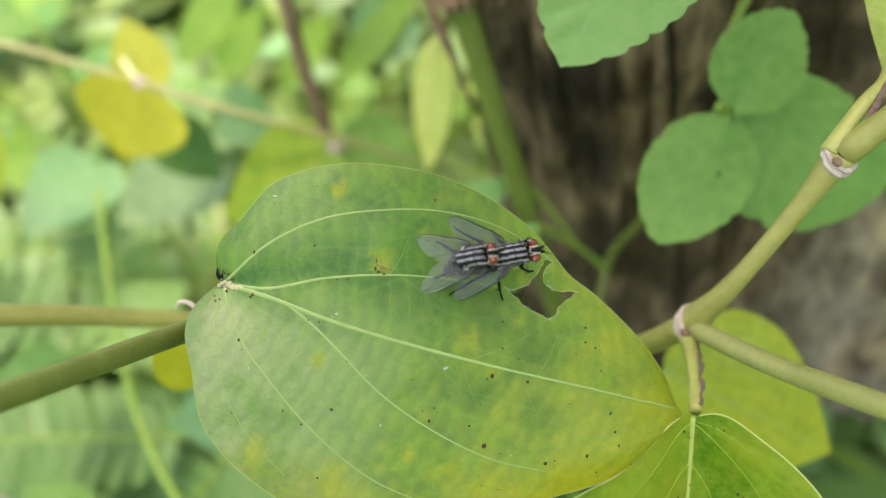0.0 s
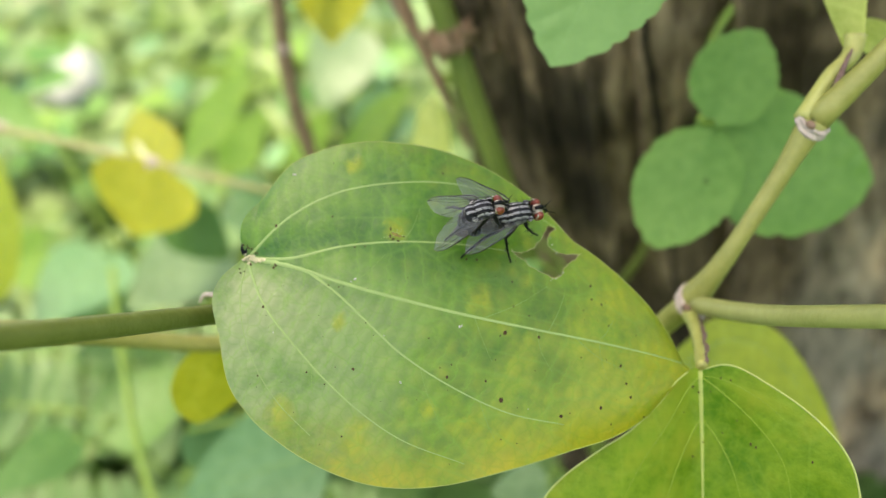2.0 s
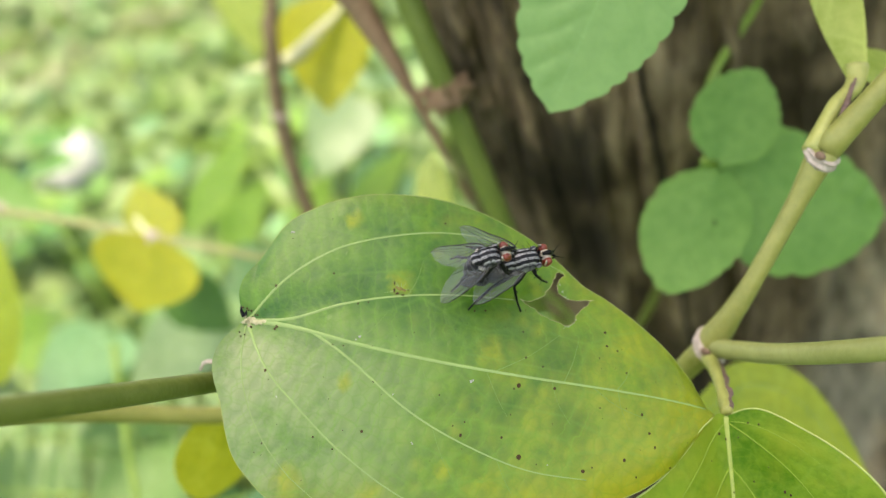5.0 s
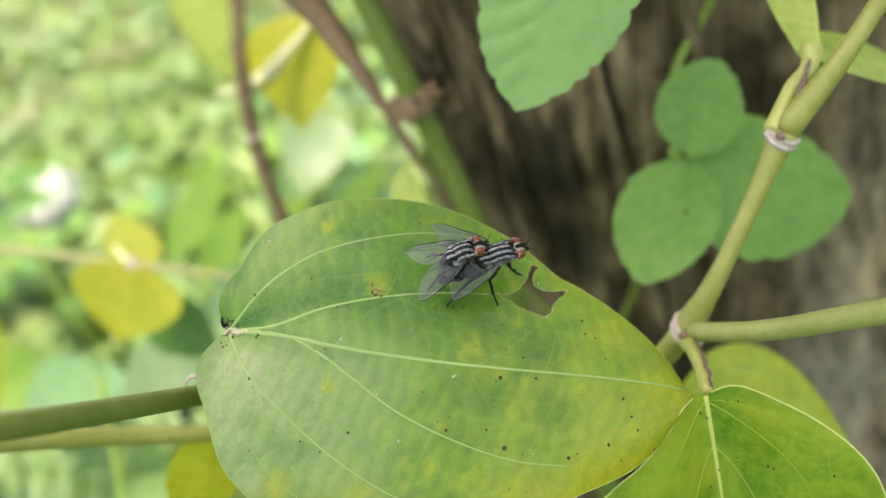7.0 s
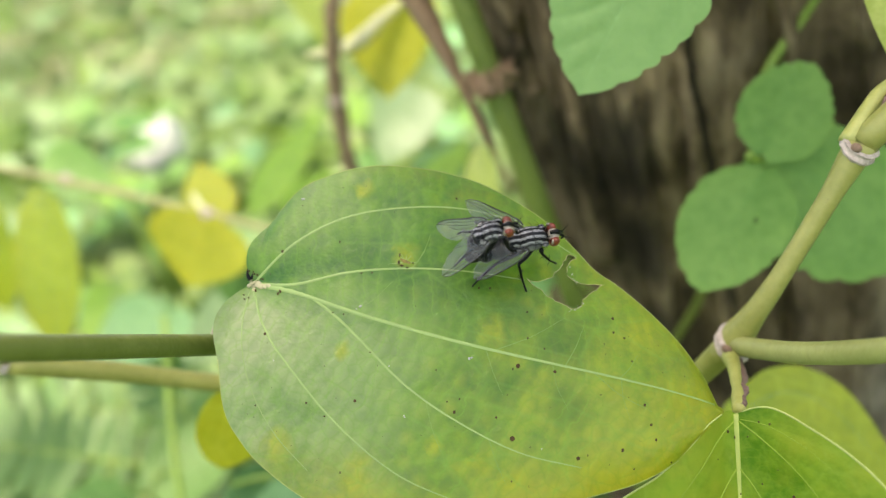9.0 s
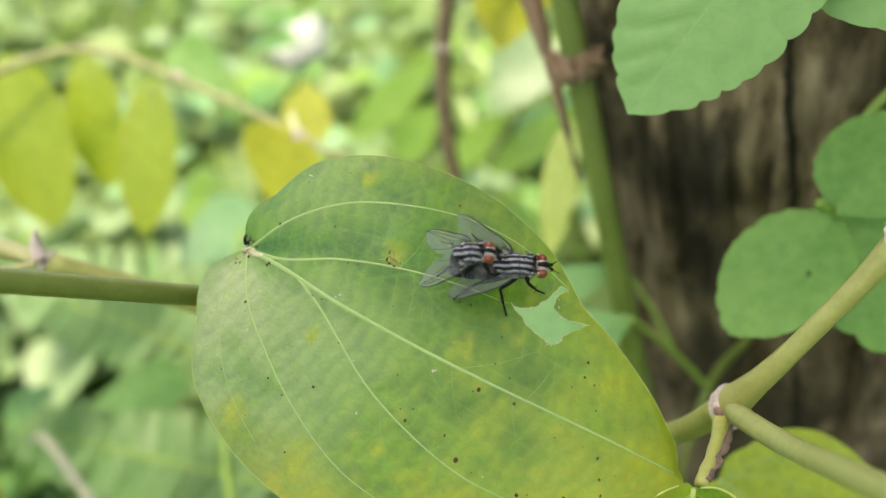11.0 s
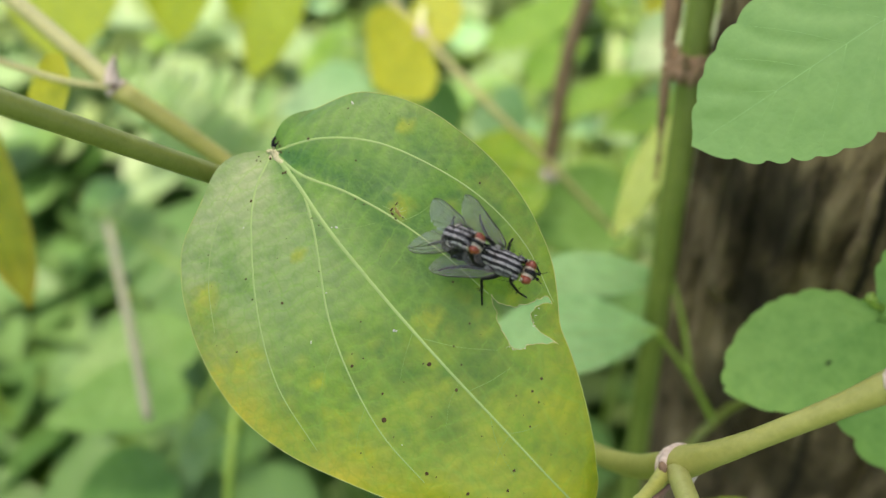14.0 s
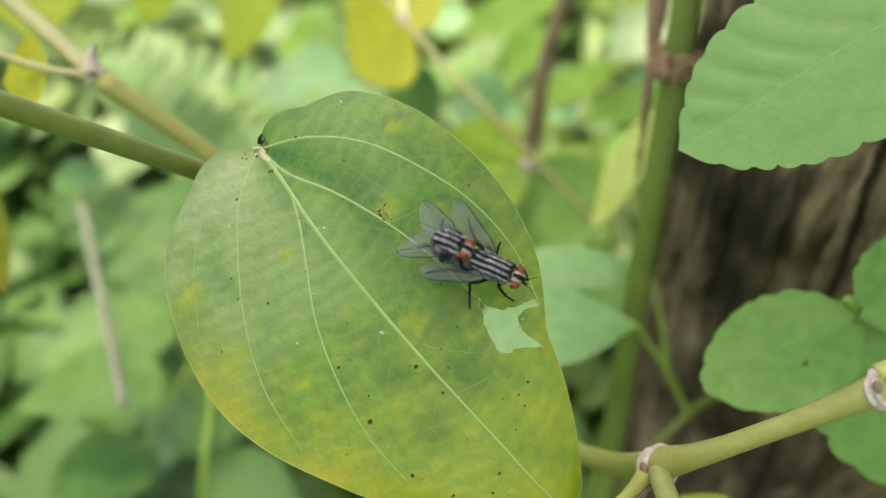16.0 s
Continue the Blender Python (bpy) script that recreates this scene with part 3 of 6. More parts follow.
    def ribs(self, count, r0):
        """Feather veins: a midrib and side ribs."""
        L = self.length
        yield "midrib", self.vein(bmesh.new(), [(0, 0), (L * .3, 0), (L * .6, 0), (L * .96, 0)], r0, r0 * 0.35)
        for i in range(count):
            s = 0.08 + 0.72 * i / count
            for sign in (1, -1):
                k = self.left if sign > 0 else self.right
                e = min(s + 0.22, 0.97)
                w = float(spline(k, e)[0, 0]) * L * 0.86
                yield "vein", self.vein(bmesh.new(), [(L * s, 0), (L * (s + 0.10), sign * w * 0.5), (L * e, sign * w)], r0 * 0.5, r0 * 0.2, 5)


def in_polygon(p, poly):
    out = np.zeros(len(p), bool)
    a, b = poly, np.roll(poly, -1, 0)
    for (x1, y1), (x2, y2) in zip(a, b):
        hit = (y1 > p[:, 1]) != (y2 > p[:, 1])
        with np.errstate(divide="ignore", invalid="ignore"):
            xs = (x2 - x1) * (p[:, 1] - y1) / (y2 - y1 if y2 != y1 else 1e-12) + x1
        out ^= hit & (p[:, 0] < xs)
    return out


def nearest_on(p, poly):
    best, dist = p.copy(), np.full(len(p), 1e9)
    for a, b in zip(poly, np.roll(poly, -1, 0)):
        d = b - a
        t = np.clip(((p - a) @ d) / (d @ d), 0, 1)[:, None]
        q = a + t * d
        e = np.linalg.norm(p - q, axis=1)
        w = e < dist
        best[w], dist[w] = q[w], e[w]
    return best


def leaf_part(parent, leaf, m, material, label, veins=(0.45, 0.82, -0.45, -0.82), r=0.00028, vein_material=None, feather=0, ns=36, nv=20, name="leaf", hole=None):
    """Links a leaf blade with its veins under parent, at the world pose m."""
    ob = new(name, leaf.mesh(name, material, ns, nv, hole))
    ob.parent = parent
    ob.matrix_basis = parent.matrix_basis.inverted() @ m
    tagged(ob, label)
    for what, bm in leaf.ribs(feather, r) if feather else leaf.arcs(veins, r) if veins else ():
        part(what, bm, vein_material or M_VEIN, ob)
    return ob


def stem_part(parent, points, radii, material, name="stem", label="", sides=14, per=8, knob=0.0):
    bm = bmesh.new()
    o = parent.matrix_basis.inverted()
    line = path([tuple(o @ Vector(p)) for p in points], per)
    tube_bm(bm, line, radii, sides)
    if knob:
        for w in bm.verts:
            w.co += Vector((noise.noise(w.co * 900), noise.noise(w.co * 900 + Vector((5, 0, 0))), noise.noise(w.co * 900 + Vector((0, 5, 0))))) * knob
    return part(name, bm, material, parent, label)


# ---- ground and trunk ----
GROUND = 0.42


def ground_height(x, y):
    return GROUND + 0.02 * noise.noise(Vector((x * 2.2, y * 2.2, 0))) + 0.008 * noise.noise(Vector((x * 9, y * 9, 3)))


def build_ground():
    steps = [-60, -25, -10, -5, -3, -2.4] + [-2 + 0.05 * i for i in range(81)] + [2.4, 3, 5, 10, 25, 60]
    bm = bmesh.new()
    g = [[bm.verts.new((x, y + 0.8, ground_height(x, y + 0.8))) for y in steps] for x in steps]
    for i in range(len(steps) - 1):
        for j in range(len(steps) - 1):
            bm.faces.new((g[i][j], g[i + 1][j], g[i + 1][j + 1], g[i][j + 1]))
    tagged(new("ground", mesh_from(bm, "ground", M_SOIL)), "dark soil with moss and leaf litter", "ground", kind="structure")


build_ground()

TRUNK_AXIS = Vector((-0.067, -0.205, 0.976)).normalized()
TRUNK_EDGE = Vector((0.0094, 0.154, 0.6972))


SHADE_CROWN_CENTER = (-0.10, -0.10, 1.86)


def shade_crown_mesh():
    """Unseen sun blocker: small leaves in clumps, dense in the middle and ragged at the outline."""
    rs = np.random.RandomState(77)
    clumps = rs.normal(0, 1, (150, 3))
    clumps /= np.linalg.norm(clumps, axis=1)[:, None]
    clumps *= rs.uniform(0.15, 1.0, (150, 1)) ** 0.5
    clumps = clumps * (0.42, 0.33, 0.20) + SHADE_CROWN_CENTER
    verts, faces = [], []
    for c in clumps:
        for _ in range(4):
            o = c + rs.normal(0, 0.045, 3)
            u = rs.normal(0, 1, 3) * (1, 1, 0.5)
            u /= np.linalg.norm(u)
            w = np.cross(u, rs.normal(0, 0.35, 3) + (0, 0, 1))
            w /= np.linalg.norm(w)
            L = rs.uniform(0.04, 0.075)
            i = len(verts)
            verts += [tuple(o), tuple(o + u * L * 0.45 + w * L * 0.24), tuple(o + u * L + np.array((0, 0, -0.2 * L))), tuple(o + u * L * 0.45 - w * L * 0.24)]
            faces += [(i, i + 1, i + 2), (i, i + 2, i + 3)]
    me = bpy.data.meshes.new("crown")
    me.from_pydata(verts, [], faces)
    me.materials.append(M_SHADE_CROWN)
    return me


def build_trunk():
    """A weathered trunk: lofted rings with long fissures and worn ridges."""
    right = Vector((0.995, -0.09, 0.05))
    back = TRUNK_AXIS.cross(right).normalized()
    right = back.cross(TRUNK_AXIS)
    a, b = 0.076, 0.045
    away = back * (1 if back.y > 0 else -1)
    center = TRUNK_EDGE + right * 0.070 + away * (0.005 + b - 0.018)
    foot = center + TRUNK_AXIS * ((GROUND - 0.03 - center.z) / TRUNK_AXIS.z)
    base = thing("tree", foot, "weathered grey-brown tree trunk with fissured bark", "tree")
    n, m = 220, 150
    heights = [0.62 * j / m for j in range(m + 1)] + [0.66 + 0.04 * j for j in range(22)]
    bm = bmesh.new()
    rings = []
    for h in heights:
        thin = 1.0 - 0.62 * max(0.0, (h - 0.62) / 0.9)
        ring = []
        for i in range(n):
            t = 2 * math.pi * i / n
            c, s = math.cos(t), math.sin(t)
            k = (abs(c) ** 3.2 + abs(s) ** 3.2) ** (-1 / 3.2)
            q = Vector((c * 3.2, s * 3.2, h * 2.6))
            fis = noise.noise(q * 1.7 + Vector((3, 1, 0)))
            groove = -0.0045 * max(0.0, 1 - abs(noise.noise(Vector((c * 5, s * 5, h * 1.4)) + Vector((9, 2, 5)))) * 7)
            fine = 0.0009 * noise.noise(Vector((c * 26, s * 26, h * 24)))
            d = 0.0030 * fis + groove + fine
            p = right * ((a * k) * c + d * c) * thin + back * ((b * k) * s + d * s) * thin + TRUNK_AXIS * h
            ring.append(bm.verts.new(p))
        rings.append(ring)
    for r0, r1 in zip(rings, rings[1:]):
        for i in range(n):
            bm.faces.new((r0[i], r0[(i + 1) % n], r1[(i + 1) % n], r1[i]))
    bm.faces.new(rings[-1])
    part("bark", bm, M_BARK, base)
    # worn ridges that stand proud of the face
    rnd = random.Random(31)
    for i in range(16):
        t0 = math.pi * (1.06 + 0.88 * (i + rnd.uniform(0.2, 0.8)) / 16)
        h0, h1 = rnd.uniform(0.0, 0.30), rnd.uniform(0.36, 0.62)
        w = rnd.uniform(0.0012, 0.0030)
        line = []
        for j in range(15):
            h = h0 + (h1 - h0) * j / 14
            t = t0 + 0.05 * noise.noise(Vector((i * 3.1, h * 9, 0)))
            c, s = math.cos(t), math.sin(t)
            k = (abs(c) ** 3.2 + abs(s) ** 3.2) ** (-1 / 3.2)
            line.append(right * (a * k * c) + back * (b * k * s) + TRUNK_AXIS * h)
        bm = bmesh.new()
        tube_bm(bm, path(line, 6), [w * rnd.uniform(0.5, 1.2) for _ in range(12)], 10)
        for v in bm.verts:
            v.co += Vector((noise.noise(v.co * 260), noise.noise(v.co * 260 + Vector((4, 0, 0))), 0)) * 0.0012
        part("bark_ridge", bm, M_BARK, base)
    # limbs and crown overhead, out of view, added to shade the vine and flies
    top = Vector(SHADE_CROWN_CENTER)
    for i in range(7):
        t = 2 * math.pi * i / 7
        start = foot + TRUNK_AXIS * (1.05 + 0.06 * i)
        end = top + Vector((0.32 * math.cos(t), 0.26 * math.sin(t), 0.05 * (i % 3)))
        stem_part(base, [start, start.lerp(end, 0.5) + Vector((0, 0, 0.06)), end], (0.018, 0.012, 0.004), M_BARK, "limb", sides=8)
    crown = new("crown", shade_crown_mesh())
    crown.parent, crown.matrix_basis = base, base.matrix_basis.inverted()
    tagged(crown, "unseen green crown of small leaves, added to shade the vine", kind="stuff")


build_trunk()


def build_cane():
    """The green cane that climbs the trunk, with a fibrous brown node and a dry sheath."""
    d = Vector((-0.128, 0.099, 0.987)).normalized()
    node = Vector((0.0056, 0.1545, 0.6760))
    low, high = node - d * 0.25, node + d * 0.35
    cane = thing("green_cane", low, "smooth green cane with a fibrous brown node beside the trunk", "cane")
    stem_part(cane, [low, node - d * 0.1, node, node + d * 0.12, high], (0.0027, 0.0026, 0.0026, 0.0027, 0.0026), M_CANE, "culm", sides=20)
    o = node - low
    bm = bmesh.new()
    tube_bm(bm, path([o - d * 0.0024, o, o + d * 0.0022], 4), (0.0032, 0.0040, 0.0032), 24)
    for w in bm.verts:
        w.co += Vector((noise.noise(w.co * 700), noise.noise(w.co * 700 + Vector((5, 0, 0))), noise.noise(w.co * 700 + Vector((0, 5, 0))))) * 0.0009
    sheath = part("node_sheath", bm, M_DRY, cane, "frayed brown fibrous node sheath")
    side = d.orthogonal().normalized()
    for i in range(26):
        a = 2 * math.pi * i / 26 + random.uniform(-.1, .1)
        r = side * math.cos(a) + d.cross(side) * math.sin(a)
        up = random.uniform(-0.0030, 0.0040)
        bm = bmesh.new()
        tube_bm(bm, path([o + r * 0.0032 - d * 0.002, o + r * 0.0042 + d * (0.0005 + up * .3), o + r * random.uniform(0.0042, 0.0066) + d * up], 4), (0.0008, 0.0009, 0.0003), 6)
        part("fibre", bm, M_DRY, sheath)
    # dry sheath that peels off along the cane
    stem_part(cane, [(0.0045, 0.1560, 0.6500), (0.0018, 0.1590, 0.6640), (-0.0026, 0.1680, 0.6822), (-0.0079, 0.1775, 0.6989), (-0.0140, 0.1830, 0.7180), (-0.0280, 0.1800, 0.7600)], (0.0003, 0.0011, 0.0030, 0.0056, 0.0070, 0.0050), M_DRY, "dry_sheath", "dry brown sheath peeling off the cane", 12, 10, 0.0006)


build_cane()

# ---- the vine with the large leaf ----
LEAF_BASE = Vector((-0.03346, 0.07792, 0.68347))
LEAF_X, LEAF_Y, LEAF_Z = Vector((0.8722, -0.2430, -0.4244)), Vector((0.4688, 0.6625, 0.5842)), Vector((0.1392, -0.7086, 0.6917))
LEAF_POSE = Matrix.Translation(LEAF_BASE) @ Matrix((LEAF_X, LEAF_Y, LEAF_Z)).transposed().to_4x4()
N1, N2, N3 = Vector((0.0254, 0.0806, 0.6545)), Vector((0.0446, 0.0815, 0.6795)), Vector((0.0550, 0.0920, 0.6842))

vine = thing("climbing_vine", (0.01, 0.115, 0.60), "olive-green climbing vine with large heart-shaped five-veined leaves", "vine")


class BigLeaf(Leaf):
    SAG = tuple((x * MM, w * MM) for x, w in ((-3, -1.7), (0, -1.7), (2, -1.2), (5.5, -0.6), (10, 0.1), (16, 0.0), (23, -1.2), (30, -2.3), (36, -2.4), (42, -1.8), (49.5, -2.3), (55, -2.8), (60, -3.4)))

    def height(self, x, y):
        x, y = np.asarray(x, float), np.asarray(y, float)
        r = np.hypot(x, y)
        z = 0.0039 * (1 - np.exp(-r / 0.0065)) - 0.9 * np.maximum(x - 0.03, 0) ** 2
        w = np.maximum(spline(self.left, np.clip(x.ravel() / self.length, 0, 1))[:, 0].reshape(x.shape) * self.length, 0.0015)
        upper = spline(self.SAG, x.ravel())[:, 0].reshape(x.shape) * np.clip(y / w, 0, 1.05) ** 2
        z = z + np.where(y > 0, upper, -3.4 * y * y)
        low = np.maximum(spline(self.right, np.clip(x.ravel() / self.length, 0, 1))[:, 0].reshape(x.shape) * self.length, 0.0015)
        curl = np.clip((-y / low - 0.55) / 0.45, 0, 1.1) ** 2 * np.clip((x - 0.038) / 0.010, 0, 1)
        z = z - 27.0 * np.maximum(x - 0.050, 0) ** 2 - 0.0012 * curl
        return z + 0.00025 * np.sin(x * 190) * np.sin(y * 160 + 1)


def mm(pairs):
    return [(x * MM, y * MM) for x, y in pairs]


def build_big_leaf():
    L = 0.0597
    left = [(x / 59.7, w / 59.7) for x, w in ((0, 7.6), (2, 12.0), (5.5, 15.3), (10, 17.6), (16, 19.1), (23, 19.7), (30, 18.6), (35, 16.6), (38, 14.6), (40.5, 12.75), (43.5, 11.6), (49.5, 8.8), (55, 5.4), (58, 2.9), (59.7, 0))]
    right = [(x / 59.7, w / 59.7) for x, w in ((0, 10.2), (2.5, 15.3), (6, 18.7), (11, 21.3), (17, 23.0), (23, 23.4), (31, 21.5), (38, 18.1), (45, 14.2), (53, 9.0), (57, 4.6), (58.8, 2.0), (59.7, 0))]
    leaf = BigLeaf(L, left, right, lobe=0.024)
    hole = mm(((32.8, 9.0), (34.2, 9.0), (35.5, 10.0), (36.3, 11.4), (36.7, 13.0), (37.1, 13.9), (37.9, 13.7), (37.5, 13.0), (37.2, 12.0), (37.4, 11.0), (38.3, 10.4), (39.6, 10.4), (42.0, 11.1), (40.9, 9.8), (40.0, 8.6), (39.8, 7.4), (38.9, 6.7), (37.2, 7.1), (35.3, 7.7)))
    ragged = []
    for (ax, ay), (bx, by) in zip(hole, hole[1:] + hole[:1]):
        for k in range(4):
            t = k / 4
            x, y = ax + (bx - ax) * t, ay + (by - ay) * t
            ragged.append((x + 0.00022 * noise.noise(Vector((x * 2200, y * 2200, 1))), y + 0.00022 * noise.noise(Vector((x * 2200, y * 2200, 9)))))
    hole = ragged
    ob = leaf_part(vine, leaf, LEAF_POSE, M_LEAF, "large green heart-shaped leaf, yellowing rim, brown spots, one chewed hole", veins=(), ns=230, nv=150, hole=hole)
    for name, line, r in (
        ("midrib", ((0.2, 0), (5.6, 0), (13, -0.6), (24, -0.8), (35, -0.5), (46, 0.1), (58, 0.6)), 0.00033),
        ("vein", ((0.4, 0), (5.4, 0.8), (11.8, 3.9), (18.5, 6.3), (25.4, 7.9), (32.5, 8.8)), 0.00024),
        ("vein", ((0.4, 0), (4.0, 5.6), (8.7, 10.0), (16.5, 13.8), (23.4, 15.7), (30.8, 15.9), (38, 13.9)), 0.00018),
        ("vein", ((8.5, -0.2), (12.6, -2.0), (16.8, -4.4), (21.8, -7.2), (29.6, -9.9), (37.1, -11.2), (44, -10.9)), 0.00021),
        ("vein", ((0.4, -0.2), (4.2, -5.4), (9.7, -9.8), (16.5, -14.1), (24.3, -17.3), (33, -18.4)), 0.00018),
        ("vein", ((0.3, -0.3), (1.4, -6.0), (4.5, -12.0), (9.0, -16.5), (14, -19.5)), 0.00012),
    ):
        bm = bmesh.new()
        leaf.vein(bm, mm(line), r * 1.65, r * 0.55, 12, 0.84)
        part(name, bm, M_VEIN, ob)
    rnd = random.Random(4)
    # faint veinlets that fork off the main veins
    for line in (((46, 0.1), (46.9, 1.6), (47.5, 3.4)), ((46.2, 0.1), (46.9, -2.0), (48.2, -4.2)), ((38, -0.3), (39.0, -2.6), (41.0, -5.0)), ((30, -0.6), (31.6, -3.2), (33.4, -5.6)), ((22, -0.8), (23.0, -3.0), (24.6, -5.2)), ((39.5, -0.2), (40.2, 2.2), (40.6, 5.0)), ((26, 8.0), (27.0, 10.2), (27.6, 12.6)), ((19, 6.4), (19.8, 8.8), (20.0, 11.2)), ((25, -8.6), (26.4, -11.2), (28.2, -13.6)), ((33, -10.6), (34.4, -12.8), (36.2, -15.0)), ((18, -5.2), (18.6, -8.0), (19.8, -10.8)), ((12, -11.4), (12.6, -13.6), (13.8, -16.2)), ((14, -0.6), (15.6, 1.4), (17.2, 4.2)), ((43, -0.1), (46, -1.6), (50.5, -2.6)), ((31, -0.7), (35, 2.2), (38.2, 5.4))):
        bm = bmesh.new()
        leaf.vein(bm, mm(line), 0.00007, 0.00003, 5)
        part("veinlet", bm, M_VEIN_SOFT, ob)
    # pale rim all round
    for sign in (1, -1):
        s = np.linspace(0, 1, 90) ** 1.25
        x, y, z = leaf.point(s, np.full(90, float(sign)))
        bm = bmesh.new()
        tube_bm(bm, np.stack([x, y, z], -1), (0.00005, 0.00005), 6)
        part("leaf_rim", bm, M_RIM, ob)
    poly = np.array(hole + hole[:1])
    bm = bmesh.new()
    tube_bm(bm, leaf.on(poly[:, 0], poly[:, 1]), 0.00003, 6, cap=False)
    for w in bm.verts:
        w.co += Vector((noise.noise(w.co * 3000), noise.noise(w.co * 3000 + Vector((7, 0, 0))), 0)) * 0.00012
    part("chewed_rim", bm, M_TORN, ob, "dry tan rim of the chewed hole")
    # brown spots
    bm = bmesh.new()
    spots = [(0.0, 1.4, .20), (0.6, 1.2, .22), (1.5, 0.8, .19), (0.9, 0.5, .15), (1.1, -0.8, .20), (-0.1, -1.7, .16), (0.6, -1.9, .20), (2.3, 1.6, .14), (3.0, 4.6, .32), (4.3, -.2, .40), (4.1, -.6, .28), (9.6, 7.3, .2), (13.3, 4.2, .22), (14.5, 4.6, .17), (11.4, -1.4, .22), (4.3, -5.8, .3), (17.1, -4.7, .18), (17.0, -10.6, .25), (11.6, -12.3, .2), (14.1, -13.2, .17), (17.7, -18.7, .2), (28.4, -8.8, .32), (21.8, 16.7, .18), (34.2, -1.7, .42), (38.5, -1.2, .27), (34.5, 1.8, .2), (44.2, 5.3, .21), (43.8, 7.0, .26), (35.6, -9.9, .46), (33.2, -8.1, .24), (48.1, -7.8, .36), (43.4, -10.0, .34), (49.5, -2.1, .28), (50.7, -4.1, .25), (51.6, -5.6, .28), (49.9, -9.4, .22), (27.4, 6.3, .24), (33.7, 4.9, .17)]
    specks = [(3.6, 10.8), (12.7, -1.2), (6.0, -14.1), (25.1, -4.7), (27.3, -7.9), (28.6, -7.2), (33.7, -2.2), (36.7, 1.1), (45.6, 5.0), (43.4, 3.6), (47.0, 2.5), (44.4, -9.4), (36.7, -14.5), (37.8, -10.3), (33.8, -5.3), (54.1, -7.4), (28.7, 6.6), (-.5, 1.4), (.2, 1.2), (1.2, .8), (.4, -.1), (1.0, -.7), (.2, -2.2)]
    spots += [(x, y, rnd.uniform(.14, .20)) for x, y in specks]
    for i in range(70):
        x = rnd.uniform(4, 56)
        v = rnd.uniform(-.9, .9)
        w = float(spline(left if v > 0 else right, x / 59.7)[0, 0]) * 59.7
        spots.append((x, v * w, rnd.uniform(.04, .10)))
    hp = np.array(hole)
    for x, y, r in spots:
        q = np.array([[x * MM, y * MM]])
        if in_polygon(q, hp)[0] or np.linalg.norm(nearest_on(q, hp) - q) < 0.0005:
            continue
        c = leaf.on(x * MM, y * MM, 0.00015 if math.hypot(x, y) < 2.6 else 0.00001)
        ball_bm(bm, c, ((1, 0, 0), (0, 1, 0), (0, 0, 1)), (r * MM * rnd.uniform(.45, .8), r * MM * .72, r * MM * 0.14), 8, 5)
    tagged(part("speckling", bm, M_SPOT, ob, "scattered small dark brown spots"), kind="stuff")
    # whitish scraps and droppings
    bm = bmesh.new()
    for x, y, r in ((14.3, 0.2, .26), (14.0, -.2, .12), (6.4, -8.6, .12), (19.7, -5.7, .12), (23.0, -10.8, .17), (39.1, -10.1, .12), (28.4, -2.4, .24), (28.7, -2.2, .16), (3.4, 11.6, .26)):
        for k in range(3):
            ball_bm(bm, leaf.on((x + rnd.uniform(-.5, .5) * r) * MM, (y + rnd.uniform(-.5, .5) * r) * MM, 0.00003), ((1, .3, 0), (-.3, 1, 0), (0, 0, 1)), (r * .6 * MM, r * .45 * MM, r * .4 * MM), 8, 5)
    tagged(part("pale_scraps", bm, M_SCRAP, ob, "few whitish scraps"), kind="stuff")
    # white crust on the torn side of the hole
    bm = bmesh.new()
    for x, y in ((37.6, 12.0), (37.8, 11.2), (38.3, 10.6), (38.6, 10.4), (39.6, 7.3), (39.3, 6.8), (38.6, 6.5), (39.9, 7.9)):
        for k in range(3):
            ball_bm(bm, leaf.on((x + rnd.uniform(-.2, .2)) * MM, (y + rnd.uniform(-.2, .2)) * MM, 0.00002), ((1, .5, 0), (-.5, 1, 0), (0, 0, 1)), (rnd.uniform(.04, .10) * MM, .05 * MM, .04 * MM), 8, 5)
    part("crust", bm, M_SCRAP, ob, "crumbly white crust on the torn rim")
    # a star-shaped gnawed mark
    bm = bmesh.new()
    for a in range(6):
        t = 0.3 + a * 0.62 + rnd.uniform(-.2, .2)
        l = rnd.uniform(0.8, 2.6)
        leaf.vein(bm, mm(((18, 7), (18 + l * .5 * math.cos(t), 7 + l * .5 * math.sin(t)), (18 + l * math.cos(t), 7 + l * math.sin(t)))), 0.00009, 0.00003, 5)
    part("star_mark", bm, M_VEIN, ob, "star-shaped pale gnawed mark")
    bm = bmesh.new()
    for x, y, r in ((17.9, 7.05, .42), (18.4, 7.0, .30), (17.5, 7.15, .24)):
        ball_bm(bm, leaf.on(x * MM, y * MM), ((1, 0, 0), (0, 1, 0), (0, 0, 1)), (r * MM, r * 0.55 * MM, 0.00005), 10, 5)
    part("gnawed_spot", bm, M_GNAW, ob, "yellow gnawed patch")
    bm = bmesh.new()
    for x, y, a, b in ((17.25, 6.7, .13, .30), (17.7, 6.42, .26, .13), (18.4, 6.35, .22, .10), (17.1, 7.6, .09, .30), (18.9, 7.1, .10, .10)):
        ball_bm(bm, leaf.on(x * MM, y * MM, 0.00002), ((1, .2, 0), (-.2, 1, 0), (0, 0, 1)), (a * MM, b * MM, 0.00006), 8, 5)
    part("gnawed_edge", bm, M_SPOT, ob, "dark brown crust on the gnawed patch")
    bm = bmesh.new()
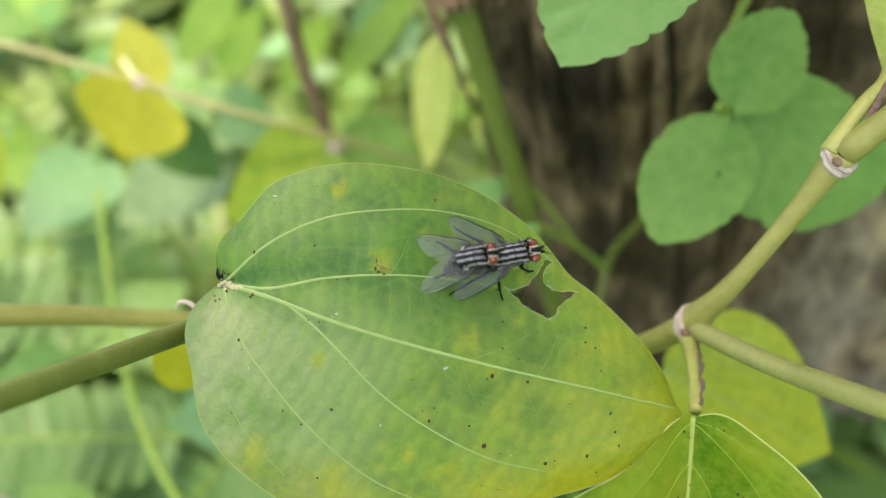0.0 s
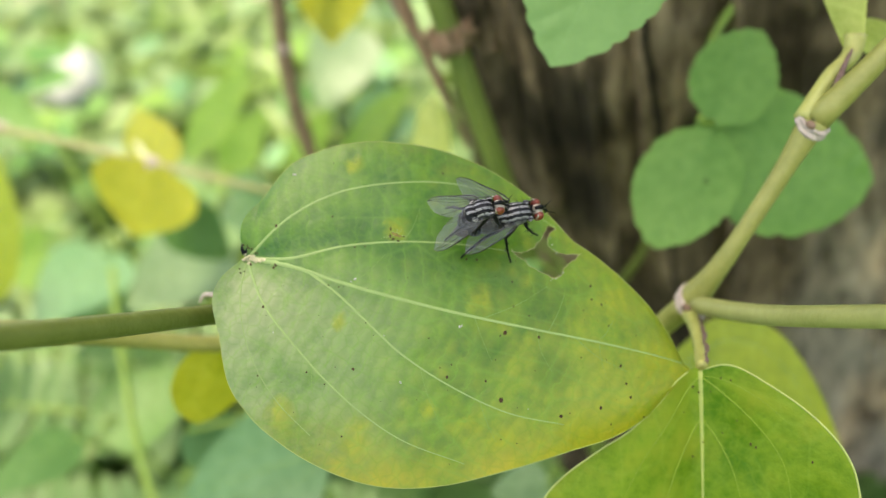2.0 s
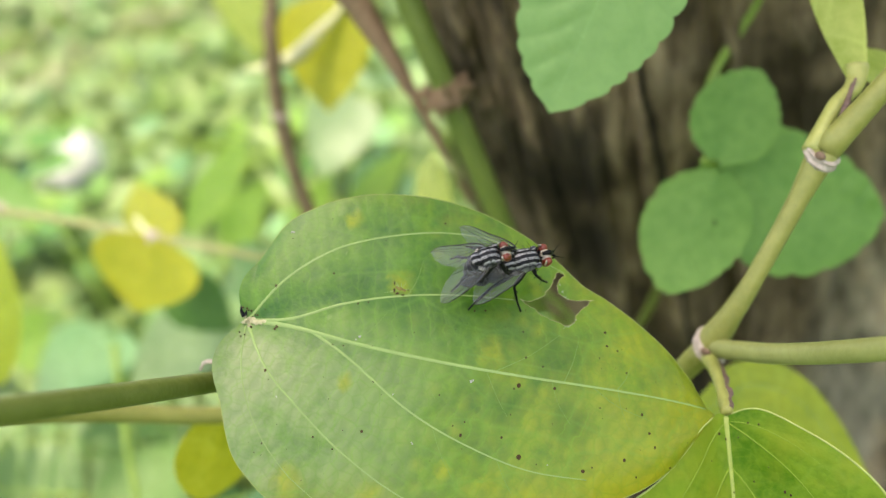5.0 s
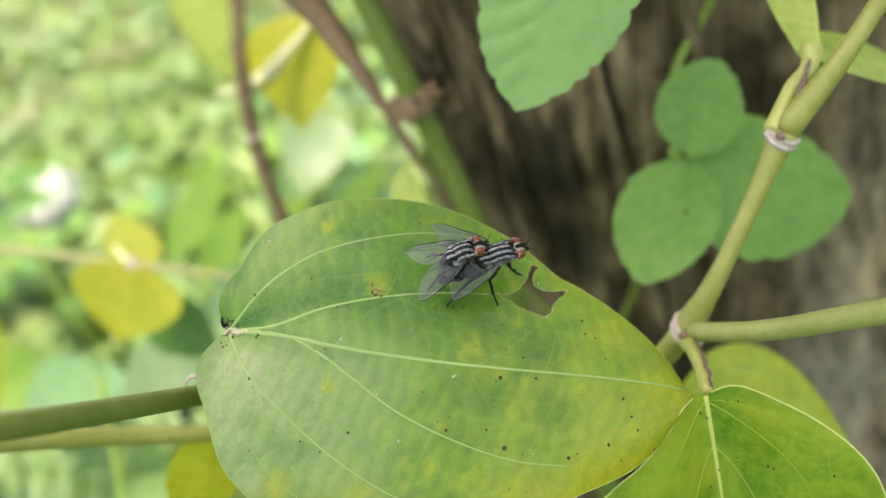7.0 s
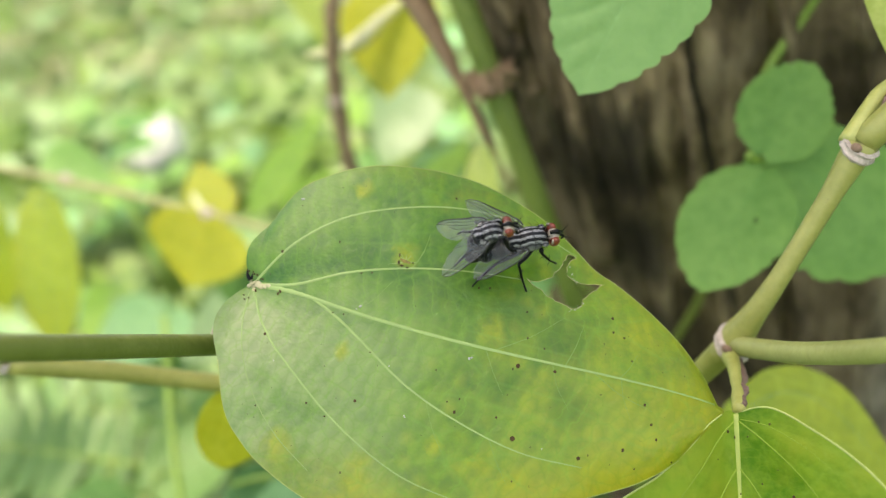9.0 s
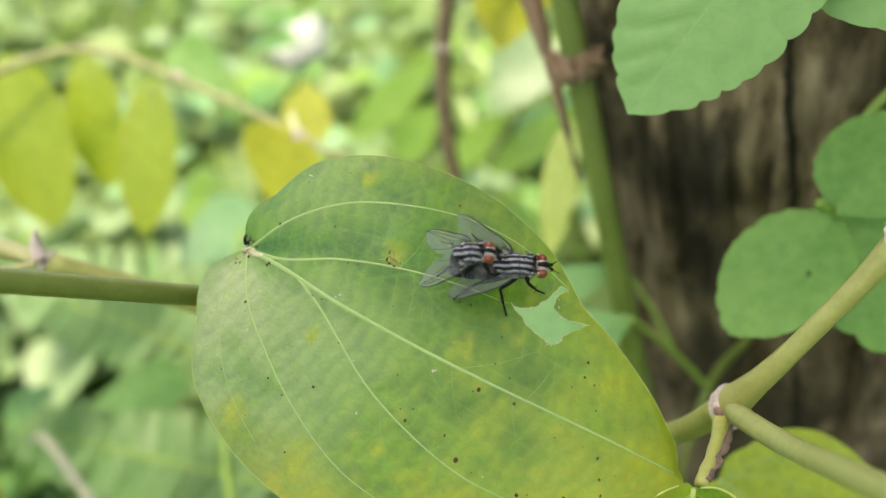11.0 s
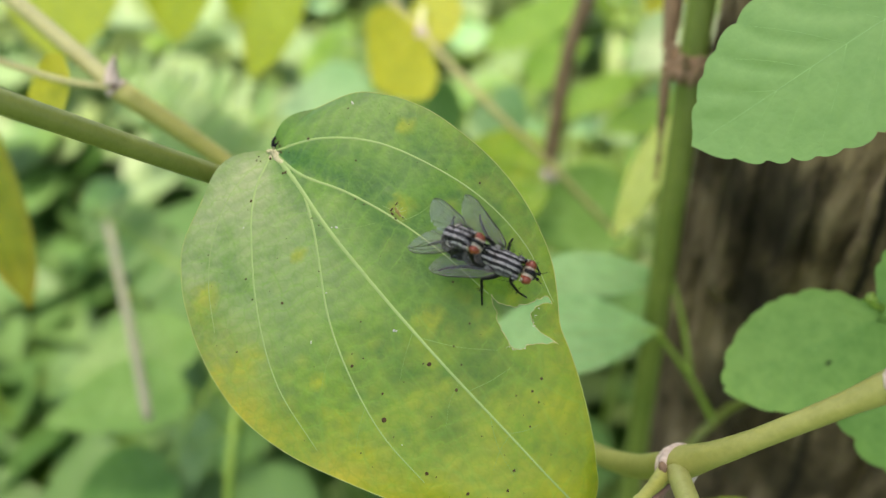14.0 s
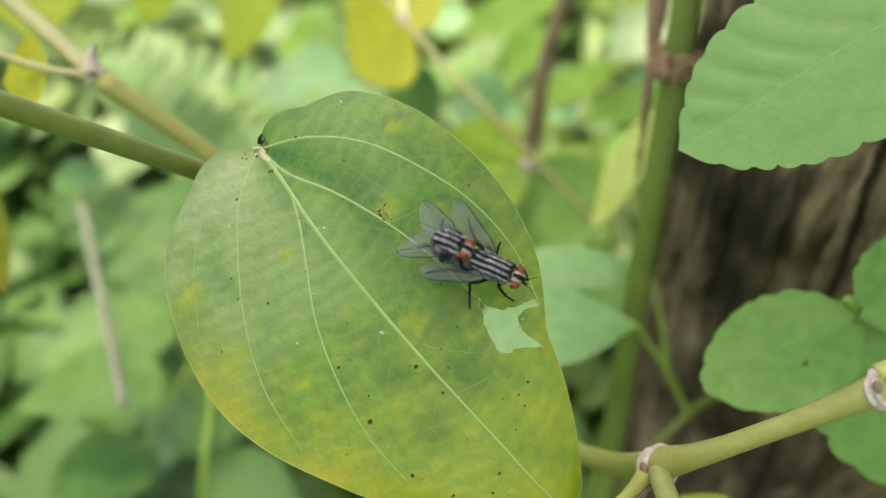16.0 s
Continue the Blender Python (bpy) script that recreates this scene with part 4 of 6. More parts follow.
    for i in range(7):
        ball_bm(bm, (rnd.uniform(-.2, 1.2) * MM, rnd.uniform(-.7, .7) * MM, rnd.uniform(.0, .8) * MM), ((1, .3, 0), (-.3, 1, 0), (0, 0, 1)), (.00028, .00024, .00018), 8, 6)
    for i in range(5):
        ball_bm(bm, leaf.on((0.6 + 0.5 * i) * MM, 0.12 * math.sin(i * 2) * MM, 0.0001), ((1, 0, 0), (0, 1, 0), (0, 0, 1)), (0.00045, (0.52 - 0.07 * i) * MM, 0.00010), 10, 6)
    part("leaf_knot", bm, M_KNOT, ob, "pale knot where the veins meet")
    bm = bmesh.new()
    tube_bm(bm, path([(-0.0002, 0.0005, 0.0003), (-0.0006, 0.0009, 0.0006), (-0.0008, 0.0016, 0.0008)], 4), (0.00032, 0.00006), 7)
    tube_bm(bm, path([(0.0, 0.0006, 0.0003), (-0.0001, 0.0014, 0.0006)], 4), (0.00022, 0.00006), 7)
    part("stub", bm, M_BLACK, ob, "tiny blackened stub at the leaf base")
    return leaf


BIG = build_big_leaf()

# stems
stem_part(vine, [(-0.0700, 0.0090, 0.7330), (-0.0600, 0.0330, 0.7133), (-0.0510, 0.0549, 0.6951), (-0.0412, 0.0788, 0.6758), (-0.0300, 0.1030, 0.6560), (-0.0200, 0.1120, 0.6380)], (0.00135, 0.0014, 0.0014, 0.0014, 0.0015, 0.0015), M_STEM_D, label="thick smooth green stem")
stem_part(vine, [(-0.0800, 0.0985, 0.6702), (-0.0672, 0.1040, 0.6603), (-0.0530, 0.1083, 0.6502), (-0.0200, 0.1120, 0.6380), (0.0090, 0.0985, 0.6320), (0.0202, 0.0870, 0.6442), N1], (0.0019, 0.0016, 0.0015, 0.0015, 0.0015, 0.0016, 0.0019), M_STEM, label="tan-olive stem")
stem_part(vine, [(-0.0800, 0.0985, 0.6702), (-0.0950, 0.1030, 0.6725), (-0.1101, 0.1072, 0.6749), (-0.1600, 0.1200, 0.6860)], (0.0016, 0.0016, 0.0017), M_STEM_TAN)
stem_part(vine, [N1, (0.0300, 0.0795, 0.6610), (0.0365, 0.0797, 0.6697), N2], (0.0024, 0.0016, 0.0013, 0.00128, 0.0014, 0.0020), M_STEM, label="stout olive stem")
stem_part(vine, [N2 + Vector((0.0002, 0, 0)), (0.0545, 0.0815, 0.6874), (0.0660, 0.0830, 0.6975), (0.0920, 0.0880, 0.7205)], (0.0019, 0.0013, 0.0011, 0.0010, 0.0010), M_STEM, label="stout olive stem")
D1 = Vector((0.0546, 0.0896, 0.6848))
stem_part(vine, [N2 + Vector((-0.0016, 0.0003, 0.0006)), (0.0482, 0.0850, 0.6834), D1, D1 + Vector((0.0006, 0.0008, 0.0012))], (0.0012, 0.0010, 0.0011, 0.0015), M_PETIOLE_PALE, "petiole", "pale petiole with a brown scar")
stem_part(vine, [N2 + Vector((0.0006, -0.0010, 0.0010)), (0.0492, 0.0838, 0.6836), (0.0532, 0.0878, 0.6855)], (0.0003, 0.0005, 0.0002), M_WITHER, "scar", "brown scar along the petiole", knob=0.0002)
stem_part(vine, [N1, (0.0290, 0.0690, 0.6604), (0.0345, 0.0488, 0.6737), (0.0400, 0.0290, 0.6872), (0.0500, -0.0050, 0.7100)], (0.0014, 0.00135, 0.0013, 0.0013), M_STEM_L, label="smooth pale olive shoot")
stem_part(vine, [N1 + Vector((-0.0004, -0.0006, -0.0004)), (0.0232, 0.0725, 0.6560), (0.0206, 0.0640, 0.6576)], (0.0013, 0.0009, 0.0007, 0.0008), M_PETIOLE_PALE, "petiole", "short pale petiole with a withered side", knob=0.00015)
stem_part(vine, [N1 + Vector((0.0006, -0.0012, -0.0016)), (0.0239, 0.0722, 0.6555), (0.0214, 0.0645, 0.6577)], (0.0007, 0.0006, 0.0005, 0.0004), M_WITHER, "withered_strip", "brown withered strip", knob=0.0006)
stem_part(vine, [LEAF_BASE + Vector((0.0005, 0.001, -0.0006)), (-0.0345, 0.0850, 0.6775), (-0.0330, 0.0965, 0.6615)], (0.0008, 0.0009, 0.001), M_STEM_D, "petiole")
stem_part(vine, [(-0.0400, 0.0840, 0.6735), (-0.0416, 0.0858, 0.6743), (-0.0430, 0.0864, 0.6741), (-0.0438, 0.0862, 0.6733)], (0.0004, 0.00035, 0.0003, 0.00015), M_SCAR, "tendril_stub", "withered pale tendril stub")


def node_ring(center, axis, r, label):
    """The pale corky collar round a node, with a worn lip and a bud."""
    d = Vector(axis).normalized()
    o = Vector(center) - vine.matrix_basis.translation
    bm = bmesh.new()
    rows = ((-0.34, 0.92), (-0.24, 1.04), (-0.06, 0.98), (0.04, 0.97), (0.16, 1.08), (0.28, 0.90))
    tube_bm(bm, path([o + d * r * h for h, _ in rows], 4), np.interp(np.linspace(0, 1, 21), np.linspace(0, 1, 6), [k * r for _, k in rows]), 22)
    for w in bm.verts:
        q = w.co - o
        w.co += d * r * 0.42 * math.sin(1.0 * math.atan2(q.dot(d.orthogonal()), q.dot(d.cross(d.orthogonal()))) + 0.6)
        w.co += Vector((noise.noise(w.co * 1800), noise.noise(w.co * 1800 + Vector((3, 0, 0))), noise.noise(w.co * 1800 + Vector((0, 3, 0))))) * r * 0.06
    ob = part("node_scar", bm, M_SCAR, vine, label)
    toward = (Vector((0, 0, 0.74)) - Vector(center)).normalized()
    bud = (toward - d * toward.dot(d)).normalized()
    bm = bmesh.new()
    ball_bm(bm, o + bud * r * 1.05, (bud, d, bud.cross(d)), (r * .16, r * .24, r * .30), 12, 8)
    part("bud", bm, M_BUD, ob, "small brown bud")


node_ring(N1 + Vector((0.0004, -0.0006, 0.0006)), (0.5, -0.1, 0.75), 0.0026, "pale corky node scar with a bud")
node_ring(N2 + Vector((-0.0002, 0, -0.0003)), (0.6, 0.02, 0.8), 0.00235, "pale corky node scar with a bud")
node_ring(Vector((-0.0802, 0.0985, 0.6703)), (0.8, 0.24, -0.3), 0.0019, "pale mauve node scar")
stem_part(vine, [(-0.0800, 0.0975, 0.6714), (-0.0806, 0.0985, 0.6736), (-0.0798, 0.0990, 0.6764)], (0.0013, 0.0010, 0.0001), M_SCAR, "bract", "papery pale bract at the node")
stem_part(vine, [(-0.0802, 0.0982, 0.6703), (-0.0870, 0.0955, 0.6706), (-0.0996, 0.0938, 0.6712), (-0.1180, 0.0970, 0.6690), (-0.1330, 0.1060, 0.6600)], (0.0007, 0.0006, 0.0007), M_STEM_TAN, "petiole")

# the other leaves of this vine
class FoldedLeaf(Leaf):
    """A leaf whose halves rise from the midrib, one more steeply."""

    def height(self, x, y):
        x, y = np.asarray(x, float), np.asarray(y, float)
        a = np.abs(y)
        z = np.where(y < 0, 0.009 * np.tanh(a / 0.011) * (1 - np.exp(-(a / 0.0022) ** 2)), 0.30 * a * (1 - np.exp(-(a / 0.004) ** 2)))
        return z - 4.0 * np.maximum(x - 0.016, 0) ** 2 + 0.0003 * np.sin(x * 420 + 1) * np.sin(y * 330)


B_LEFT = [(x / 46, w / 46) for x, w in ((0, 6.8), (1.8, 9.8), (3.2, 11.8), (6.3, 15.2), (9.5, 17.2), (12.5, 18.0), (20, 17.5), (30, 13), (40, 5.5), (46, 0))]
B_RIGHT = [(x / 46, w / 46) for x, w in ((0, 1.6), (0.9, 3.0), (2.7, 4.6), (4.7, 6.8), (6.6, 9.2), (7.9, 11.4), (9.4, 13.6), (11.7, 16.8), (14.5, 19.4), (20, 20.5), (30, 15), (40, 6), (46, 0))]
LEAF_B_L = FoldedLeaf(0.0460, B_LEFT, B_RIGHT, lobe=0.024)
LEAF_B_L.lobe_right = 0.4
B_AXIS = Vector((-0.19, -0.42, -0.89))
leaf_b = leaf_part(vine, LEAF_B_L, facing((0.0197, 0.0623, 0.6588), Vector((0.0197, 0.0623, 0.6588)) + B_AXIS * 0.046, (-0.33, -0.826, 0.46)), M_LEAF_B, "bright green heart-shaped leaf with a pale rim", veins=(), ns=90, nv=60)
for name, line, r, mat in (
    ("midrib", ((0, 0), (4, 0), (9, 0), (16, 0), (26, 0)), 0.00044, M_VEIN_PALE),
    ("vein", ((0.8, 0.2), (2.6, 2.6), (6.0, 6.4), (10, 9.4), (18, 11)), 0.00014, M_VEIN_FRESH),
    ("vein", ((6.5, 0.1), (8.6, 1.6), (12, 3.4), (20, 5.5)), 0.00016, M_VEIN_FRESH),
    ("vein", ((6.5, -0.1), (8.6, -1.4), (12, -3.0), (20, -5.5)), 0.00016, M_VEIN_FRESH),
    ("vein", ((0.8, -0.2), (2.6, -1.8), (5.4, -3.6), (10, -7), (18, -11)), 0.00012, M_VEIN_FRESH),
    ("vein", ((0.6, 0.4), (1.0, 3.2), (2.6, 6.8), (6.0, 11.0)), 0.00008, M_VEIN_FRESH),
):
    bm = bmesh.new()
    LEAF_B_L.vein(bm, mm(line), r, r * 0.2, 10)
    part(name, bm, mat, leaf_b)
for side in (1, -1):
    t = np.linspace(0, 1, 70) ** 1.4
    rim = np.stack(LEAF_B_L.point(t, np.full(70, float(side))), -1)
    if side > 0:
        edge = np.stack(LEAF_B_L.point(np.zeros(14), np.linspace(0.1, 1, 14)), -1)
        rim = np.concatenate([edge[:-1], rim])
    bm = bmesh.new()
    tube_bm(bm, rim, (0.00010, 0.00014, 0.00013), 6)
    part("leaf_rim", bm, M_RIM_PALE, leaf_b, "pale thickened rim")
bm = bmesh.new()
for x, y, r in ((2.8, -0.2, .22), (9.1, 6.0, .24), (9.4, 6.6, .2), (9.6, 0.1, .18), (0.7, 2.5, .16), (0.8, 3.7, .17), (2.1, -1.0, .2), (10.0, 13.0, .18), (8.2, 2.6, .14), (2.6, 1.2, .12), (5.2, -2.2, .1), (11.5, -1.2, .2), (6.2, 4.4, .1)):
    ball_bm(bm, LEAF_B_L.on(x * MM, y * MM, 0.00003), ((1, 0, 0), (0, 1, 0), (0, 0, 1)), (r * MM, r * .75 * MM, 0.00006), 8, 5)
tagged(part("speckling", bm, M_SPOT, leaf_b, "few dark brown specks"), kind="stuff")
leaf_part(vine, Leaf(0.0420, OVATE, lobe=0.03, droop=0.02, cup=-0.1), facing((0.0268, 0.0957, 0.6252), (0.0608, 0.0876, 0.5963), (-0.10, -0.72, 0.66)), M_LEAF_C, "yellow-green leaf behind the stem", r=0.0003, ns=44, nv=28)
ORANGE_SHAPE = ((0, .04), (.08, .07), (.25, .10), (.5, .115), (.72, .10), (.88, .06), (.95, .03), (1, 0.004))
leaf_part(vine, Leaf(0.0600, ORANGE_SHAPE, lobe=0.02, droop=0.06, cup=-0.3), facing((-0.1355, 0.1060, 0.6600), (-0.1175, 0.0962, 0.6029), (0.45, -0.80, 0.25)), M_ORANGE, "hanging olive leaf with an orange-brown tip", r=0.0003, ns=44, nv=24, vein_material=M_VEIN_YELLOW)
leaf_part(vine, Leaf(0.0185, tuple((s, w * 0.8) for s, w in OVATE), lobe=0.02, droop=0.1, cup=0.2), facing((-0.0878, 0.0953, 0.6704), (-0.1040, 0.0975, 0.6625), (0.2, -0.8, 0.6)), M_YELLOW, "small yellow leaf under the thin branch", r=0.0002, ns=26, nv=16, vein_material=M_VEIN_YELLOW)
SLIM = ((0, .036), (.06, .048), (.15, .066), (.3, .086), (.55, .085), (.8, .055), (1, 0))
leaf_part(vine, Leaf(0.038, SLIM, lobe=0.0, droop=-0.1, cup=0.8), facing(D1, (0.0604, 0.1099, 0.7026), (-0.35, -0.80, 0.50)), M_STRAP, "narrow pale green leaf folded along its midrib", veins=(), ns=30, nv=14)
leaf_part(vine, Leaf(0.036, LANCE, lobe=0.02, droop=0.25, cup=-0.3), facing(N3 + Vector((0.001, 0.001, 0)), (0.0880, 0.1000, 0.6720), (-0.2, -0.4, 0.9)), M_STRAP, "drooping pale green leaf at the top node", veins=(), ns=30, nv=18)
leaf_part(vine, Leaf(0.0190, tuple((s, w * 0.75) for s, w in ROUND), lobe=0.02, droop=0.1), facing((-0.0510, 0.1095, 0.6480), (-0.0600, 0.1075, 0.6330), (0.5, -0.8, 0.4)), M_YELLOW, "small bright yellow leaf under the large leaf", vein_material=M_VEIN_YELLOW, ns=30, nv=18)


# ---- the scalloped herb in front of the trunk ----
HUB = Vector((0.0451, 0.1196, 0.6613))
herb = thing("scalloped_herb", HUB, "soft green herb with rounded scalloped leaves against the trunk", "herb")
SCALLOPED = dict(scallops=9, teeth=0.062, round_teeth=True)


def fleck(x, y, r):
    """A small dark fleck on the leaf built last."""
    bm = bmesh.new()
    ball_bm(bm, (0, 0, 0), ((1, .4, 0), (-.4, 1, 0), (0, 0, 1)), (r, r * 0.55, r * 0.2), 8, 6)
    part("fleck", bm, M_FLECK, ROUND_LEAF, m=Matrix.Translation((x, y, float(ROUND_SHAPE.height(x, y)))))


ROUND_K = tuple((s, w * 0.78) for s, w in ROUND)
ROUND_SHAPE = Leaf(0.0245, ROUND_K, lobe=0.05, droop=0.08, wave=0.01, seed=1, pleats=0.010, **SCALLOPED)
ROUND_LEAF = leaf_part(herb, ROUND_SHAPE, facing(HUB + Vector((0.0008, -0.001, -0.0020)), (0.0268, 0.1042, 0.6476), (-0.45, -0.72, 0.53)), M_HERB, "round scalloped green leaf with one dark fleck", feather=5, r=0.00016, vein_material=M_VEIN_HERB, ns=90, nv=30)
fleck(0.0090, 0.0030, 0.0007)
leaf_part(herb, Leaf(0.0185, tuple((s, w * 0.88) for s, w in ROUND), lobe=0.04, droop=0.05, wave=0.01, seed=3, pleats=0.010, **SCALLOPED), facing((0.0465, 0.1194, 0.6622), (0.0585, 0.1262, 0.6738), (-0.15, -0.82, 0.55)), M_HERB, "smaller scalloped green leaf", feather=5, r=0.00014, vein_material=M_VEIN_HERB, ns=90, nv=30)
leaf_part(herb, Leaf(0.0375, tuple((s, w * 0.58) for s, w in ROUND), tuple((s, w * 0.92) for s, w in ROUND), lobe=0.04, droop=0.04, wave=0.01, seed=5, pleats=0.010, **SCALLOPED), facing(HUB + Vector((0.001, 0.002, 0)), (0.0770, 0.1150, 0.6410), (0.1, -0.85, 0.5)), M_HERB, "broad scalloped green leaf", feather=6, r=0.00016, vein_material=M_VEIN_HERB, ns=90, nv=30)
TOP_TIP, TOP_BASE = Vector((0.0138, 0.1012, 0.6882)), Vector((0.0385, 0.1105, 0.7157))
POINTED = ((0, .12), (.07, .22), (.2, .31), (.38, .345), (.56, .335), (.74, .265), (.88, .165), (.96, .07), (1, 0.0))
POINTED_UP = ((0, .10), (.07, .18), (.2, .25), (.38, .295), (.56, .305), (.74, .255), (.88, .165), (.96, .07), (1, 0.0))
TOP_LEAF = leaf_part(herb, Leaf(0.0380, tuple((s, w * 0.88) for s, w in POINTED), POINTED_UP, lobe=0.04, droop=0.04, wave=0.016, seed=2, scallops=12, teeth=0.085, pleats=0.011), facing(TOP_BASE, TOP_TIP, (-0.23, -0.84, 0.49)), M_HERB_TOP, "large pointed scalloped leaf", feather=6, r=0.00018, vein_material=M_VEIN_TOP, ns=110, nv=40)
leaf_part(herb, Leaf(0.0250, ROUND_K, lobe=0.04, droop=0.05, wave=0.012, seed=4, **SCALLOPED), facing((0.0603, 0.1053, 0.7070), (0.0404, 0.1066, 0.7029), (0.0, -0.84, 0.49)), M_HERB_TOP, "pale scalloped leaf beside the large one", feather=5, r=0.00014, vein_material=M_VEIN_TOP, ns=90, nv=30)
stem_part(herb, [(0.0603, 0.1053, 0.7070), (0.0680, 0.1180, 0.7200), (0.0700, 0.1250, 0.7350)], 0.0007, M_PETIOLE, "petiole")
stem_part(herb, [HUB + Vector((0.0005, 0.002, 0.0)), (0.0560, 0.1400, 0.6690), (0.0660, 0.1420, 0.6790), (0.0740, 0.1400, 0.6930), (0.0850, 0.1360, 0.7150)], 0.0009, M_PETIOLE, "stem", "thin green stem")
for rib in TOP_LEAF.children:
    if rib.name.startswith("midrib"):
        rib.data.materials[0] = M_MIDRIB_HERB
stem_part(herb, [TOP_BASE, (0.0500, 0.1120, 0.7270), (0.0700, 0.1250, 0.7350), (0.0850, 0.1360, 0.7150)], 0.0008, M_PETIOLE, "petiole")
stem_part(herb, [HUB + Vector((-0.0012, 0, 0.0014)), HUB + Vector((0.0002, 0.0008, 0)), HUB + Vector((0.0020, 0.0022, -0.001))], 0.0008, M_PETIOLE, "petiole")

# small seedling stems low beside the trunk
seedling = thing("seedling", (0.0333, 0.1828, 0.50), "thin green seedling with blue-green oval leaves", "seedling")
stem_part(seedling, [(0.0300, 0.1700, 0.50), (0.0277, 0.1500, 0.5860), (0.0315, 0.1560, 0.5925), (0.0400, 0.1470, 0.6170), (0.0475, 0.1450, 0.6365)], (0.0011, 0.0011, 0.0009), M_STEM_D)
stem_part(seedling, [(0.0315, 0.1560, 0.5925), (0.0235, 0.1500, 0.6080), (0.0139, 0.1429, 0.6236)], (0.0008, 0.0006), M_PETIOLE, "petiole")
stem_part(seedling, [(0.0235, 0.1500, 0.6080), (0.0185, 0.1540, 0.6180), (0.0128, 0.1577, 0.6270)], (0.0007, 0.0005), M_PETIOLE, "petiole")
POINTED_OVAL = ((0, .01), (.10, .065), (.3, .165), (.5, .205), (.7, .175), (.88, .085), (1, 0.0))
leaf_part(seedling, Leaf(0.0355, tuple((s, w * 0.72) for s, w in POINTED_OVAL), lobe=0.0, droop=0.05, cup=0.2), facing((0.0128, 0.1577, 0.6270), (-0.0185, 0.1440, 0.6250), (-0.2, -0.62, 0.75)), M_SEEDLING, "blue-green oval leaf", ns=30, nv=16, vein_material=M_VEIN_SOFT)
leaf_part(seedling, Leaf(0.0373, tuple((s, w * 1.15) for s, w in POINTED_OVAL), lobe=0.0, droop=0.08, cup=0.2), facing((0.0142, 0.1429, 0.6236), (-0.0190, 0.1255, 0.6205), (-0.2, -0.62, 0.75)), M_SEEDLING, "blue-green oval leaf", ns=30, nv=16, vein_material=M_VEIN_SOFT)

# ---- the yellowing vine behind ----
YN = Vector((-0.0825, 0.2224, 0.6365))
back_vine = thing("yellowing_vine", (-0.04, 0.225, 0.60), "thin tan vine with yellow and yellow-green hanging leaves", "vine")
stem_part(back_vine, [(-0.2400, 0.2100, 0.6500), (-0.1924, 0.2225, 0.6609), (-0.1546, 0.2406, 0.6640), (-0.1185, 0.2358, 0.6503), YN, (-0.0570, 0.2120, 0.6270), (-0.0340, 0.2130, 0.6120), (-0.0100, 0.2200, 0.5900)], (0.0014, 0.0013, 0.0012, 0.0010, 0.0008), M_STEM_TAN)
stem_part(back_vine, [(-0.0344, 0.2160, 0.6045), (-0.0370, 0.2240, 0.6300), (-0.0360, 0.2313, 0.6572), (-0.0310, 0.2400, 0.6790), (-0.0265, 0.2500, 0.6920), (-0.0200, 0.2600, 0.7300)], (0.0020, 0.0022, 0.0021), M_TWIG, "twig", "rough brown twisted twig", knob=0.0014)
for c, r in ((YN, 0.0022), (Vector((-0.0344, 0.2150, 0.6060)), 0.0026), (Vector((-0.0360, 0.2313, 0.6572)), 0.0023), (Vector((-0.1250, 0.2385, 0.6528)), 0.0022)):
    bm = bmesh.new()
    ball_bm(bm, c - back_vine.matrix_basis.translation, ((0.9, -.3, -.3), (.3, .9, 0), (.3, 0, .9)), (r * 1.2, r, r), 12, 8)
    part("node", bm, M_SCAR, back_vine, "pale corky node")


def yellow(base, tip, normal, material=M_YELLOW, label="yellow oval leaf", shape=OVATE, droop=0.1, cup=0.2, wide=1.0):
    L = (Vector(tip) - Vector(base)).length
    k = tuple((s, w * wide) for s, w in shape)
    return leaf_part(back_vine, Leaf(L, k, lobe=0.02, droop=droop, cup=cup, seed=L * 900), facing(base, tip, normal), material, label, ns=26, nv=16, r=0.0003, vein_material=M_VEIN_YELLOW if material is M_YELLOW or material is M_YELLOW_G else M_VEIN)


yellow((-0.0800, 0.2214, 0.6345), (-0.0890, 0.2553, 0.6455), (0.3, -0.8, 0.5), M_YELLOW_G, wide=0.55)
stem_part(back_vine, [YN, (-0.0855, 0.2280, 0.6382), (-0.0878, 0.2336, 0.6393)], (0.0010, 0.0008, 0.0007), M_CREAM, "petiole")
yellow(YN + Vector((0.001, -0.002, 0)), (-0.0950, 0.2150, 0.6180), (-0.1, -0.9, 0.45), wide=1.75, droop=0.04)
HANGING = ((0, .08), (.08, .19), (.25, .31), (.45, .355), (.65, .335), (.82, .24), (.93, .125), (1, 0.012))
yellow((-0.1830, 0.2400, 0.6640), (-0.1712, 0.2109, 0.6153), (0.2, -0.9, 0.2), M_HANG, label="hanging yellow-green leaf", shape=HANGING, wide=0.72)
yellow((-0.1340, 0.2380, 0.6520), (-0.1375, 0.2084, 0.6123), (0.2, -0.9, 0.2), material=M_HANG, label="hanging yellow-green leaf with a brown tip", shape=HANGING, wide=0.52)
yellow((-0.1650, 0.2540, 0.6580), (-0.1590, 0.2290, 0.6200), (0.0, -0.9, 0.3), material=M_HANG, label="hanging yellow-green leaf", shape=HANGING, wide=0.66)
yellow((-0.2100, 0.2160, 0.6590), (-0.1990, 0.1850, 0.6110), (0.3, -0.8, 0.3), M_LEAF_C, "broad hanging green leaf turning yellow", shape=HANGING, wide=1.02)
